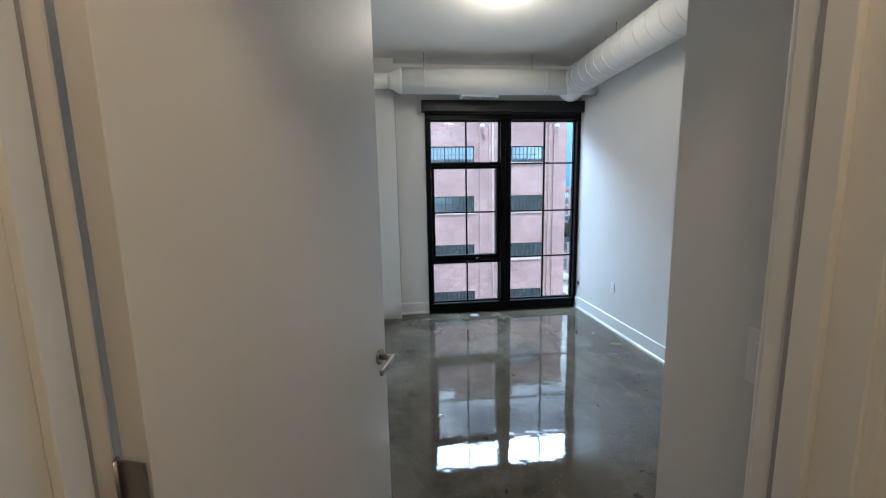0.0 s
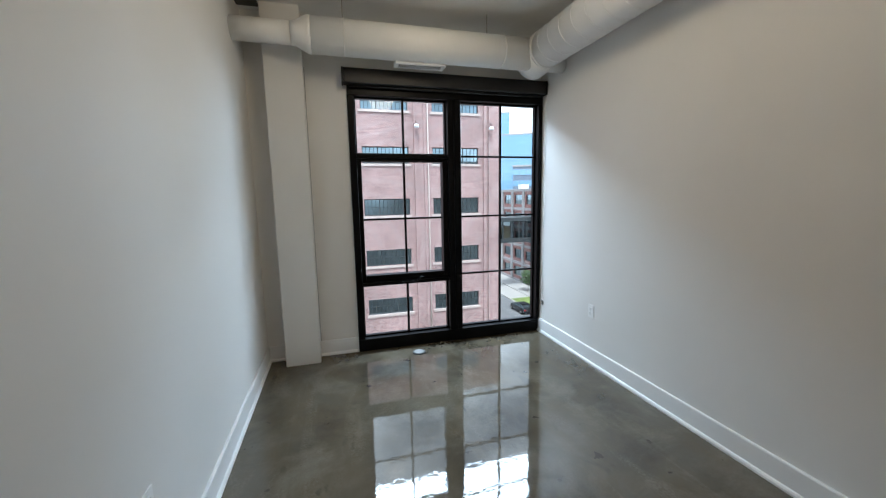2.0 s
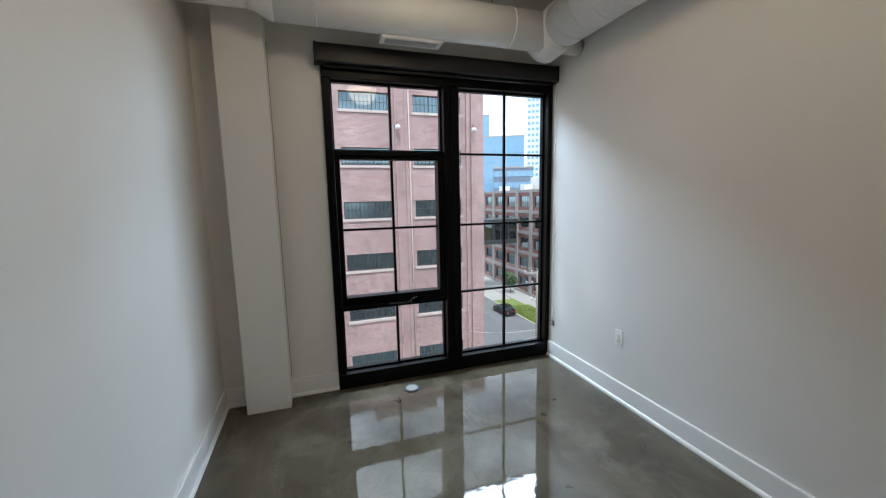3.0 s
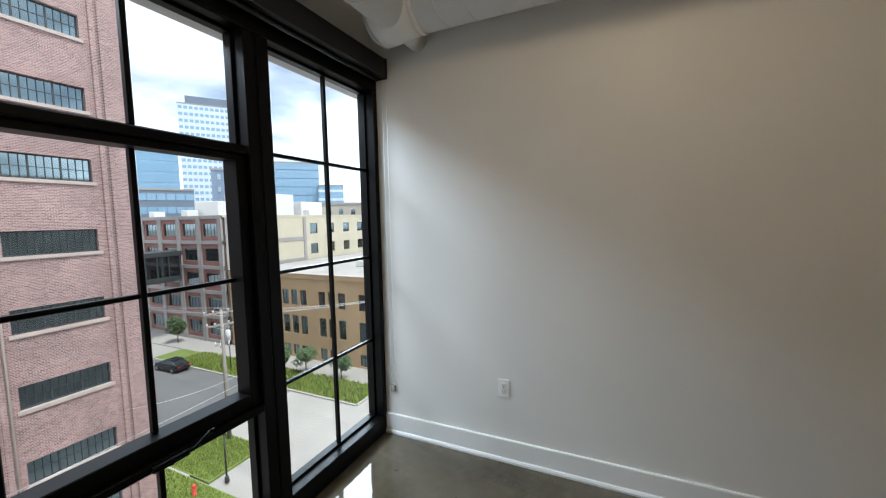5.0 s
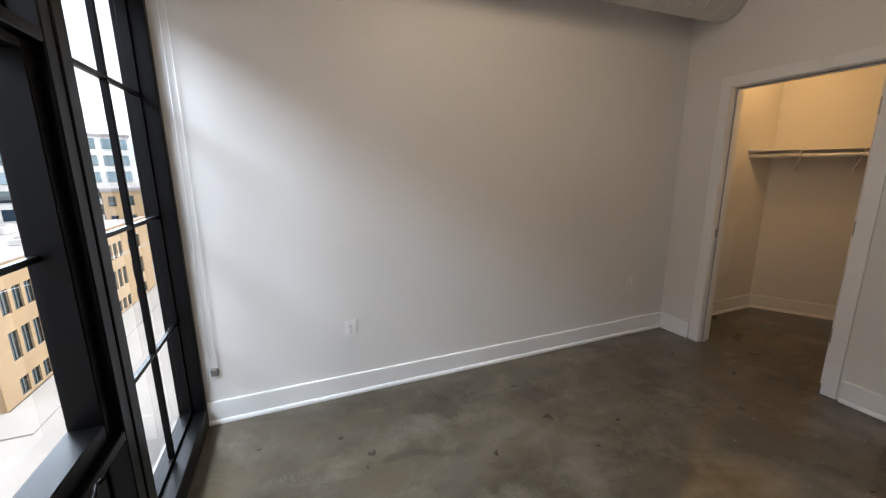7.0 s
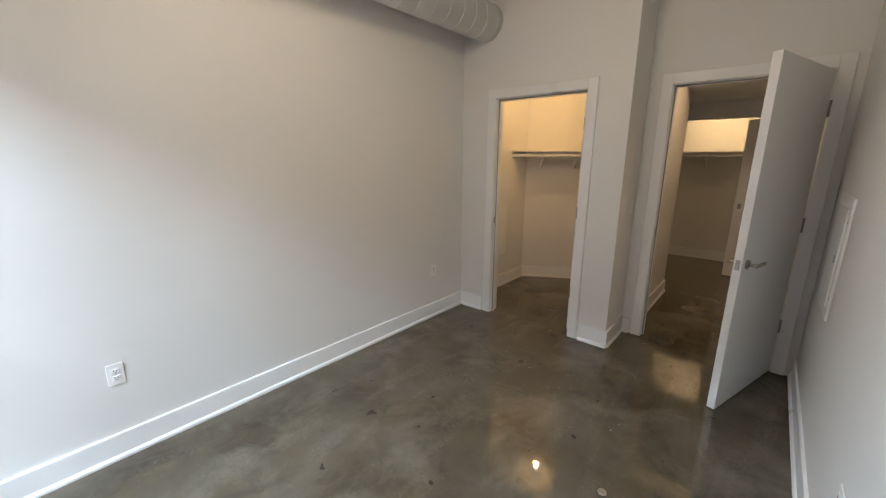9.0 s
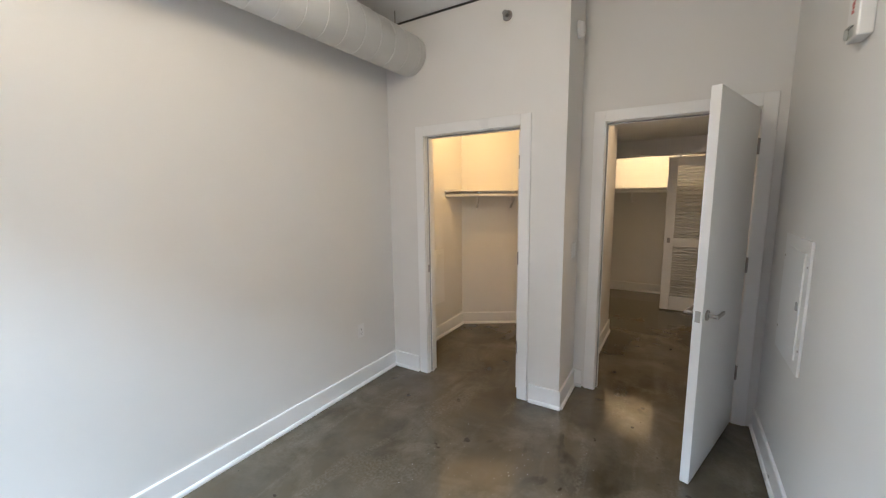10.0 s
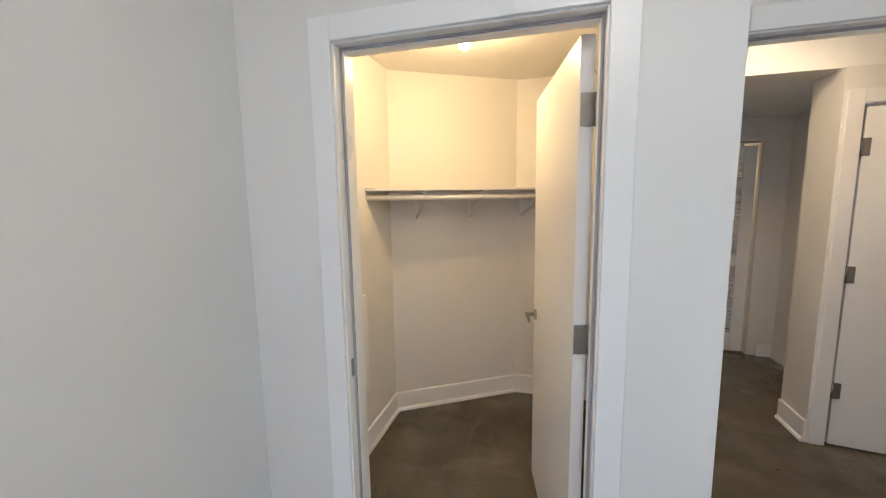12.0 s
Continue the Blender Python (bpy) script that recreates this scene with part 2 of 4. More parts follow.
def tube(pts, r, seg=16, caps=True):
    return add_tube(bmesh.new(), pts, r, seg, caps)


def mesh_of(name, bm, mat):
    if len(bm.faces) > 1:
        bmesh.ops.recalc_face_normals(bm, faces=bm.faces)
    me = bpy.data.meshes.new(name)
    bm.to_mesh(me)
    bm.free()
    me.materials.append(mat)
    return me


def solid(name, bm, mat, label="", category="", group="", kind="structure"):
    return tagged(new(name, mesh_of(name, bm, mat)), label, category, group, kind)


def thing(name, m, label, category, group="", kind=""):
    """An empty at the base of a thing, to carry its parts."""
    ob = new(name)
    ob.empty_display_size = 0.1
    ob.matrix_world = m
    return tagged(ob, label, category, group, kind)


def part(name, bm, mat, parent, label=""):
    ob = new(name, mesh_of(name, bm, mat))
    ob.parent = parent
    return tagged(ob, label)


def shared(name, me, parent, m):
    """One more object on a mesh that is there already."""
    ob = new(name, me)
    ob.parent = parent
    ob.matrix_basis = m
    return ob


def wall_mesh(axis, a0, a1, u0, u1, z0, z1, holes=()):
    """A wall a0..a1 thick, along u, with holes (u0, u1, z0, z1) right through. axis: the one across it."""
    us = sorted({u0, u1, *[min(max(h[i], u0), u1) for h in holes for i in (0, 1)]})
    zs = sorted({z0, z1, *[min(max(h[i], z0), z1) for h in holes for i in (2, 3)]})

    def full(i, j):
        if not (0 <= i < len(us) - 1 and 0 <= j < len(zs) - 1):
            return False
        u, z = (us[i] + us[i + 1]) / 2, (zs[j] + zs[j + 1]) / 2
        return not any(h[0] < u < h[1] and h[2] < z < h[3] for h in holes)

    bm, seen = bmesh.new(), {}

    def v(a, u, z):
        key = (a, u, z)
        if key not in seen:
            seen[key] = bm.verts.new((a, u, z) if axis == "x" else (u, a, z))
        return seen[key]

    for i in range(len(us) - 1):
        for j in range(len(zs) - 1):
            if not full(i, j):
                continue
            p, q, r, s = us[i], us[i + 1], zs[j], zs[j + 1]
            for a in (a0, a1):
                bm.faces.new((v(a, p, r), v(a, q, r), v(a, q, s), v(a, p, s)))
            for di, dj, e in ((-1, 0, ((p, r), (p, s))), (1, 0, ((q, r), (q, s))), (0, -1, ((p, r), (q, r))), (0, 1, ((p, s), (q, s)))):
                if not full(i + di, j + dj):
                    bm.faces.new((v(a0, *e[0]), v(a0, *e[1]), v(a1, *e[1]), v(a1, *e[0])))
    return bm


# ---- the room, the closet and the hall: walls, floor, ceilings ----
H = 3.0                     # room height
XW = -2.74                  # west wall
YS, YD = -3.785, -4.22      # closet front, door wall
G = -16.4                   # street level

floor = solid("floor", block(-4.9, 0.5, -8.0, 0.10, -0.25, 0.0), M_FLOOR, "glossy sealed grey concrete floor with stains", "floor")
solid("ceiling", block(-2.9, 0.15, -4.34, 0.25, H, H + 0.2), M_CEIL, "painted grey concrete ceiling slab", "ceiling")
solid("wall_east", wall_mesh("x", 0.0, 0.15, -5.3, 0.0, 0.0, H), M_WALL, "plain white painted wall", "wall")
solid("wall_north", wall_mesh("y", 0.0, 0.11, -2.9, 0.0, 0.0, H, [(-1.93, 0.01, -0.01, 2.46)]), M_WALL, "white painted window wall", "wall")
solid("wall_west", wall_mesh("x", XW - 0.15, XW, -4.34, 0.0, 0.0, H), M_WALL, "plain white painted wall", "wall")
solid("wall_south", wall_mesh("y", YS - 0.12, YS, -1.54, 0.0, 0.0, H, [(-1.235, -0.36, -0.01, 2.095)]), M_WALL, "white painted closet front wall", "wall")
solid("wall_return", wall_mesh("x", -1.54, -1.42, -4.34, YS - 0.12, 0.0, H), M_WALL, "short white painted return wall", "wall")
solid("wall_door", wall_mesh("y", YD - 0.12, YD, -2.9, -1.54, 0.0, H, [(-2.63, -1.692, -0.01, 2.13)]), M_WALL, "white painted wall with a doorway", "wall")
solid("column", block(-2.572, -2.279, -0.175, 0.0, 0.0, H, 0.004), M_WALL, "square white painted column beside the window", "column")

solid("ceiling_gap", block(-1.53, -0.002, YS + 0.0005, YS + 0.005, H - 0.016, H - 0.001), M_SLOT, "thin dark gap under the ceiling slab", "trim")
solid("duct_bracket", block(-2.70, -2.55, -0.44, -0.33, 2.885, 2.905, 0.003), M_SLOT, "dark steel bracket above the branch duct", "bracket", kind="")

# grey strip whose colour stands in for the shadow between column and wall
solid("column_gap_shadow", block(-2.279, -2.274, -0.010, -0.001, 0.143, 2.58), M_SEAL, "thin grey strip painted as the gap shadow between column and wall", "trim")

# closet
solid("wall_closet_west", wall_mesh("x", -1.60, -1.46, -5.70, -4.34, 0.0, 2.7), M_WALL, "white painted wall between closet and hall", "wall")
sl = bmesh.new()
ang = math.atan2(-0.51, -0.83)
add_box(sl, -0.02, 1.02, 0.0, 0.10, 0.0, 2.6, pose(0.0, -5.11, 0, 0, 0, math.degrees(ang)))
solid("wall_closet_angled", sl, M_WALL, "white painted angled closet back wall", "wall")
solid("wall_closet_back", wall_mesh("y", -5.72, -5.62, -1.46, -0.80, 0.0, 2.6), M_WALL, "white painted closet back wall", "wall")
solid("ceiling_closet", block(-1.46, 0.0, -5.75, YS - 0.12, 2.44, 2.52), M_WALL, "white painted closet ceiling", "ceiling")

# hall
solid("ceiling_hall", block(-4.75, 0.5, -5.40, -4.34, 2.60, 2.70), M_WALL, "white painted hall ceiling", "ceiling")
solid("ceiling_hall_low", block(-4.75, -1.60, -6.88, -5.40, 2.27, 2.70), M_CEIL, "lowered white soffit", "ceiling")
solid("ceiling_hall_low_east", block(-1.60, 0.5, -6.88, -5.72, 2.27, 2.70), M_CEIL, "lowered white soffit", "ceiling")
solid("ceiling_hall_closet", block(-3.2, 0.5, -8.0, -7.0, 2.60, 2.70), M_WALL, "white hall closet ceiling", "ceiling")
solid("wall_hall_north", wall_mesh("y", -4.34, -4.22, -4.75, -2.9, 0.0, 2.7), M_WALL, "white painted hall wall", "wall")
solid("wall_hall_inner", wall_mesh("y", -5.66, -5.38, -4.60, -2.67, 0.0, 2.27, [(-3.634, -2.746, -0.01, 2.085)]), M_WALL, "white painted hall wall with a doorway", "wall")
solid("wall_hall_end", wall_mesh("x", -4.75, -4.60, -5.66, -4.34, 0.0, 2.7), M_WALL, "white painted hall end wall", "wall")
solid("wall_hall_south", wall_mesh("y", -7.0, -6.88, -3.2, 0.5, 0.0, 2.7, [(-2.98, -0.95, -0.01, 2.065)]), M_WALL, "white painted wall with a wide closet opening", "wall")
solid("wall_hall_west", wall_mesh("x", -3.35, -3.2, -8.0, -5.66, 0.0, 2.7), M_WALL, "white painted hall wall", "wall")
solid("wall_hall_closet_back", wall_mesh("y", -7.98, -7.84, -3.2, 0.5, 0.0, 2.7), M_WALL, "white painted hall closet back wall", "wall")
solid("wall_hall_east", wall_mesh("x", 0.5, 0.62, -8.0, -5.2, 0.0, 2.7), M_WALL, "white painted hall wall", "wall")


def baseboard(p0, p1, side):
    """From p0 to p1 along a wall; side: the way the wall faces, as a pair."""
    (x0, y0), (x1, y1) = p0, p1
    length = math.hypot(x1 - x0, y1 - y0)
    a = math.degrees(math.atan2(y1 - y0, x1 - x0))
    n = 1 if (-(y1 - y0) * side[0] + (x1 - x0) * side[1]) > 0 else -1
    bm = bmesh.new()
    prof = [(0, 0), (0.028, 0), (0.028, 0.012), (0.022, 0.022), (0.015, 0.026), (0.015, 0.136), (0.011, 0.142), (0, 0.142)]
    ends = [[bm.verts.new((u, n * d, z)) for d, z in prof] for u in (0.0, length)]
    for k in range(len(prof)):
        bm.faces.new((ends[0][k], ends[0][(k + 1) % len(prof)], ends[1][(k + 1) % len(prof)], ends[1][k]))
    bm.faces.new(ends[0])
    bm.faces.new(ends[1])
    bmesh.ops.transform(bm, matrix=pose(x0, y0, 0, 0, 0, a), verts=bm.verts)
    return solid("baseboard", bm, M_TRIM, "white painted baseboard with a shoe moulding", "baseboard")


baseboard((0, -0.02), (0, YS), (-1, 0))
baseboard((XW, -0.0), (XW, YD), (1, 0))
baseboard((XW, 0), (-2.574, 0), (0, -1))
baseboard((-2.279, 0), (-1.93, 0), (0, -1))
baseboard((-0.015, YS), (-0.285, YS), (0, 1))
baseboard((-1.312, YS), (-1.555, YS), (0, 1))
baseboard((-1.54, YS), (-1.54, YD), (-1, 0))
baseboard((-1.555, YD), (-1.612, YD), (0, 1))
baseboard((0, -3.905), (0, -5.11), (-1, 0))
baseboard((0, -5.11), (-0.83, -5.62), (-0.5, 0.8))
baseboard((-0.83, -5.62), (-1.46, -5.62), (0, 1))
baseboard((-1.46, -5.62), (-1.46, -3.905), (1, 0))
baseboard((-1.60, -4.34), (-1.60, -5.70), (-1, 0))
baseboard((-1.60, -5.70), (-0.85, -5.72), (0, -1))
baseboard((-2.67, -5.38), (-2.67, -5.66), (1, 0))
baseboard((-3.2, -6.88), (-3.06, -6.88), (0, 1))
baseboard((-0.90, -6.88), (0.5, -6.88), (0, 1))
baseboard((-3.2, -7.84), (0.5, -7.84), (0, 1))
baseboard((-3.2, -5.66), (-3.2, -6.88), (1, 0))


def casing(axis, plane, face, u0, u1, top, name, label, depth=0.12, wide=0.078):
    """Jamb lining, stops and flat casing round an opening u0..u1; face: +1 or -1, the way the plane looks."""
    ob = thing(name, pose(0, 0, 0), label, "door frame", kind="structure")

    def put(pname, a0, a1, p0, p1, z0, z1, mat, bev=0.002):
        a, b = (min(a0, a1), max(a0, a1))
        part(pname, block(a, b, p0, p1, z0, z1, bev) if axis == "x" else block(p0, p1, a, b, z0, z1, bev), mat, ob)

    back = plane - face * depth
    lin = 0.024
    f0, b0 = plane + face * 0.003, back - face * 0.003
    put("jamb", b0, f0, u0 - lin, u0, 0, top + lin, M_TRIM)
    put("jamb", b0, f0, u1, u1 + lin, 0, top + lin, M_TRIM)
    put("head_jamb", b0, f0, u0 - lin + 0.001, u1 + lin - 0.001, top, top + lin, M_TRIM)
    for q, d in ((plane, face), (back, -face)):
        put("casing_leg", q, q + d * 0.016, u0 - wide - 0.006, u0 - 0.006, 0, top + 0.006 + wide, M_TRIM, 0.003)
        put("casing_leg", q, q + d * 0.016, u1 + 0.006, u1 + wide + 0.006, 0, top + 0.006 + wide, M_TRIM, 0.003)
        put("casing_head", q, q + d * 0.0165, u0 - 0.006, u1 + 0.006, top + 0.006, top + 0.0062 + wide, M_TRIM, 0.003)
    mid = (plane + back) / 2
    put("stop", mid - 0.018, mid + 0.018, u0, u0 + 0.012, 0, top, M_TRIM)
    put("stop", mid - 0.018, mid + 0.018, u1 - 0.012, u1, 0, top, M_TRIM)
    put("stop", mid - 0.018, mid + 0.018, u0 + 0.012, u1 - 0.012, top - 0.012, top, M_TRIM)
    s0, s1 = mid + face * 0.019, mid + face * 0.026
    put("seal", s0, s1, u0 + 0.001, u0 + 0.009, 0.01, top - 0.001, M_SEAL, 0)
    put("seal", s0, s1, u1 - 0.009, u1 - 0.001, 0.01, top - 0.001, M_SEAL, 0)
    put("seal", s0, s1, u0 + 0.01, u1 - 0.01, top - 0.009, top - 0.001, M_SEAL, 0)
    return ob


casing("y", YS, 1, -1.211, -0.384, 2.07, "door_frame_1", "white painted closet door frame with flat casing")
casing("y", YD, 1, -2.606, -1.716, 2.105, "door_frame_2", "white painted room door frame with flat casing")
casing("y", -5.38, 1, -3.61, -2.77, 2.06, "door_frame_3", "white painted hall door frame with flat casing", 0.28)


def lever_set(door, x, z, yf, s):
    """A lever handle on one face of a leaf; s: the way that face looks, along y; the lever points to the hinge."""
    rose = part("rose", tube([(x, yf, z), (x, yf + s * 0.009, z)], 0.027, 24), M_STEEL, door, "satin nickel rose")
    bm = tube([(x, yf + s * 0.009, z), (x, yf + s * 0.050, z)], 0.010, 14)
    lever = block(x - 0.118, x + 0.011, yf + s * 0.044, yf + s * 0.056, z - 0.010, z + 0.010, 0.004)
    tmp = bpy.data.meshes.new("lever_bar")
    lever.to_mesh(tmp)
    lever.free()
    bm.from_mesh(tmp)
    bpy.data.meshes.remove(tmp)
    part("lever", bm, M_STEEL, rose, "satin nickel lever")


def door_leaf(name, m, width, height, label, hinge_side, levers=True, leaf_plates=False):
    """A flush leaf from x = 0 (hinges) to x = width, 44 mm thick about y = 0; hinge_side: the face with the knuckles."""
    ob = thing(name, m, label, "door")
    ob.matrix_world = m @ pose(0, -hinge_side * 0.029, 0)
    part("leaf", block(0.007, width, -0.022, 0.022, 0.010, height, 0.0015), M_DOOR, ob)
    for z in (height * 0.177, height * 0.532, height * 0.892):
        h = part("hinge", tube([(0.0, hinge_side * 0.028, z - 0.05), (0.0, hinge_side * 0.028, z + 0.05)], 0.007, 12), M_HINGE, ob, "grey steel butt hinge")
        part("hinge_plate", block(-0.0005, 0.0028, -0.020 * hinge_side, 0.027 * hinge_side, z - 0.05, z + 0.05, 0.0), M_HINGE, h)
        if leaf_plates:
            part("face_plate", block(0.0075, 0.040, hinge_side * 0.0245 - 0.0022, hinge_side * 0.0245 + 0.0022, z - 0.05, z + 0.05, 0.001), M_HINGE, h)
    if levers:
        lever_set(ob, width - 0.065, 0.955, 0.022, 1)
        lever_set(ob, width - 0.065, 0.955, -0.022, -1)
        part("latch_plate", block(width - 0.0005, width + 0.0015, -0.012, 0.012, 0.925, 0.985, 0.0), M_STEEL, ob, "small steel latch plate")
    return ob


door_leaf("door_1", pose(-2.614, -4.208, 0, 0, 0, 72.8), 0.868, 2.095, "white flush door standing open into the room, satin lever handles", 1)
door_leaf("door_2", pose(-1.206, -3.912, 0, 0, 0, -79.0), 0.80, 2.055, "white flush closet door standing open inside the closet", -1)
door_leaf("door_3", pose(-2.775, -5.372, 0, 0, 0, 171.0), 0.82, 2.045, "white flush door shut in the hall", -1, leaf_plates=True)
for x0, y0, nx in ((-0.3845, YS - 0.03, -1), (-1.7165, YD - 0.03, -1)):
    solid("strike_plate", block(x0 + nx * 0.002, x0 + 0.0005, y0 - 0.014, y0 + 0.014, 0.925, 0.99, 0.0), M_HINGE, "small steel strike plate in the jamb", "strike plate", kind="")

# ---- the window ----
XL, XR, ZT = -1.93, -0.002, 2.46
window = thing("window_1", pose(0, 0, 0), "tall black aluminium window with divided panes and a crank sash", "window", kind="structure")
FY0, FY1 = -0.036, 0.098       # frame depth


def bar(name, x0, x1, z0, z1, y0=FY0, y1=FY1, bev=0.004, mat=None, parent=None):
    return part(name, block(x0, x1, y0, y1, z0, z1, bev, 1), mat or M_BLACK, parent or window)


bar("frame_sill", XL, XR, 0.0, 0.118, FY0, 0.100)
bar("frame_head", XL, XR, 2.372, ZT)
bar("frame_jamb", XL, -1.872, 0.119, 2.371)
bar("frame_jamb", -0.044, XR, 0.119, 2.371)
bar("mullion", -1.012, -0.952, 0.119, 2.371)
bar("mullion", -0.950, -0.882, 0.119, 2.371, FY0 - 0.004)
bar("transom", -1.871, -1.013, 1.828, 1.862)
bar("transom", -1.871, -1.013, 0.634, 0.668)
# glazing beads, set back behind the frame
for x0, x1, z0, z1 in ((-1.872, -1.012, 1.862, 2.372), (-1.872, -1.012, 0.118, 0.634), (-0.882, -0.044, 0.118, 2.372)):
    bar("glazing_bead", x0, x0 + 0.014, z0, z1, 0.030, 0.075, 0.002)
    bar("glazing_bead", x1 - 0.014, x1, z0, z1, 0.030, 0.075, 0.002)
    bar("glazing_bead", x0 + 0.014, x1 - 0.014, z0, z0 + 0.016, 0.030, 0.075, 0.002)
    bar("glazing_bead", x0 + 0.014, x1 - 0.014, z1 - 0.014, z1, 0.030, 0.075, 0.002)
    part("pane", pane_sheet(x0 + 0.004, x1 - 0.004, 0.052, z0 + 0.004, z1 - 0.004), M_GLASS, window, "clear glass pane")
MU = 0.010
bar("muntin", -1.430 - MU, -1.430 + MU, 1.878, 2.358, 0.026, 0.052, 0.003)
bar("muntin", -1.430 - MU, -1.430 + MU, 0.134, 0.620, 0.026, 0.052, 0.003)
bar("muntin", -0.438 - MU, -0.438 + MU, 0.134, 2.358, 0.026, 0.052, 0.003)
for z in (0.679, 1.265, 1.857):
    bar("muntin", -0.868, -0.438 - MU, z - 0.009, z + 0.009, 0.028, 0.052, 0.003)
    bar("muntin", -0.438 + MU, -0.058, z - 0.009, z + 0.009, 0.028, 0.052, 0.003)
# crank sash
sash = part("sash", block(-1.868, -1.832, -0.010, 0.082, 0.670, 1.826, 0.004, 1), M_BLACK, window, "black crank-out sash")
bar("sash_stile", -1.062, -1.016, 0.670, 1.826, -0.010, 0.082, parent=sash)
bar("sash_rail", -1.831, -1.063, 1.798, 1.826, -0.010, 0.082, parent=sash)
bar("sash_rail", -1.831, -1.063, 0.670, 0.732, -0.010, 0.082, parent=sash)
bar("muntin", -1.430 - MU, -1.430 + MU, 0.733, 1.797, 0.042, 0.068, 0.003, parent=sash)
bar("muntin", -1.830, -1.430 - MU, 1.254, 1.272, 0.044, 0.068, 0.003, parent=sash)
bar("muntin", -1.430 + MU, -1.064, 1.254, 1.272, 0.044, 0.068, 0.003, parent=sash)
part("pane", pane_sheet(-1.836, -1.058, 0.064, 0.728, 1.802), M_GLASS, sash, "clear glass pane")
crank = part("crank", block(-1.50, -1.37, -0.058, -0.037, 0.640, 0.664, 0.005), M_BLACK, window, "folding black window crank")
cb_ = tube([(-1.385, -0.054, 0.655), (-1.36, -0.074, 0.668), (-1.325, -0.076, 0.690), (-1.30, -0.072, 0.700)], [0.008, 0.007, 0.006, 0.007], 10)
add_tube(cb_, [(-1.30, -0.072, 0.700), (-1.285, -0.084, 0.704)], 0.007, 10)
part("crank_handle", cb_, M_BLACK, crank)
part("crank_arm", tube([(-1.50, -0.044, 0.650), (-1.44, -0.059, 0.646), (-1.39, -0.054, 0.655)], 0.006, 8), M_BLACK, crank)

blind = thing("roller_blind", pose(-0.979, -0.072, 2.437), "closed black roller blind cassette above the window", "roller blind")
part("cassette", block(-0.975, 0.955, -0.055, 0.052, 0.012, 0.135, 0.006), M_BLIND, blind)
part("end_cap", block(0.956, 0.972, -0.058, 0.052, 0.008, 0.138, 0.004), M_BLIND, blind)
part("end_cap", block(-0.992, -0.976, -0.058, 0.052, 0.008, 0.138, 0.004), M_BLIND, blind)
part("hem_bar", tube([(-0.93, 0.0, 0.0), (0.93, 0.0, 0.0)], 0.011, 12), M_BLIND, blind)
cord = thing("blind_chain", pose(-0.011, -0.100, 0.33), "thin white bead chain loop with a wall tensioner", "blind chain")
for dy in (-0.016, 0.016):
    part("chain", tube([(0.0, dy, 0.02), (0.0, dy, 2.13)], 0.0017, 8), M_PLASTIC, cord)
part("tensioner", block(-0.010, 0.010, -0.020, 0.020, -0.022, 0.026, 0.006), M_GREYPL, cord, "dark grey tensioner")
part("wheel", tube([(-0.012, 0, 0.004), (0.006, 0, 0.004)], 0.013, 16), M_STEEL, cord)

# ---- ducts ----
DZ, DR, DX = 2.72, 0.158, -0.255
duct = thing("spiral_duct", pose(DX, 0, DZ), "white painted spiral duct under the ceiling", "duct")
part("pipe", tube([(0, YS - 0.02, 0), (0, -0.52, 0)], DR, 40), M_DUCT, duct)
ridge = bmesh.new()
turns, per, step = 21, 28, (3.785 - 0.56) / 21
add_tube(ridge, [((DR + 0.001) * math.cos(2 * math.pi * k / per), -0.56 - step * k / per, (DR + 0.001) * math.sin(2 * math.pi * k / per)) for k in range(turns * per)], 0.0022, 6)
part("spiral_seam", ridge, M_DUCT, duct)
el_ = bmesh.new()
add_tube(el_, [(0, -0.50, 0), (0, -0.40, -0.01), (0, -0.30, -0.03), (0, -0.235, -0.045)], [DR + 0.004, DR + 0.004, DR, DR * 0.94], 40)
add_tube(el_, [(0, -0.236, -0.045), (0, -0.205, -0.05), (0, -0.185, -0.052)], [DR * 0.94, DR * 0.72, DR * 0.3], 40)
part("end_fitting", el_, M_DUCT, duct, "rounded white duct end")
part("collar", tube([(0, -0.530, 0), (0, -0.505, 0)], DR + 0.006, 40), M_DUCT, duct)
part("wall_stub", tube([(0.06, -0.36, -0.075), (0.254, -0.36, -0.075)], 0.066, 28), M_DUCT, duct)

NY, NZ, NR = -0.372, 2.708, 0.133
nd = thing("supply_duct", pose(0, NY, NZ), "white painted round duct with a register above the window", "duct")
part("pipe", tube([(-2.205, 0, 0), (-0.30, 0, 0)], NR, 40), M_DUCT, nd)
part("reducer", tube([(-2.335, 0, 0), (-2.30, 0, 0), (-2.215, 0, 0), (-2.19, 0, 0)], [0.086, 0.088, NR, NR + 0.002], 40), M_DUCT, nd)
part("branch", tube([(-2.755, 0, 0), (-2.32, 0, 0)], 0.083, 32), M_DUCT, nd)
for x in (-1.95, -0.62):
    part("joint_band", tube([(x - 0.006, 0, 0), (x + 0.006, 0, 0)], NR + 0.003, 40), M_DUCT, nd)
reg = part("register", block(-1.545, -1.115, 0.010, 0.135, -0.152, -0.118, 0.004), M_TRIM, nd, "white slotted supply register")
part("register_face", block(-1.51, -1.15, 0.036, 0.110, -0.1535, -0.1515), M_SLOT, reg)
fin = mesh_of("fin", block(-0.003, 0.003, -0.036, 0.036, -0.004, 0.004), M_TRIM)
for k in range(23):
    shared("fin", fin, reg, pose(-1.50 + k * 0.0155, 0.073, -0.155, 0, 25, 0))
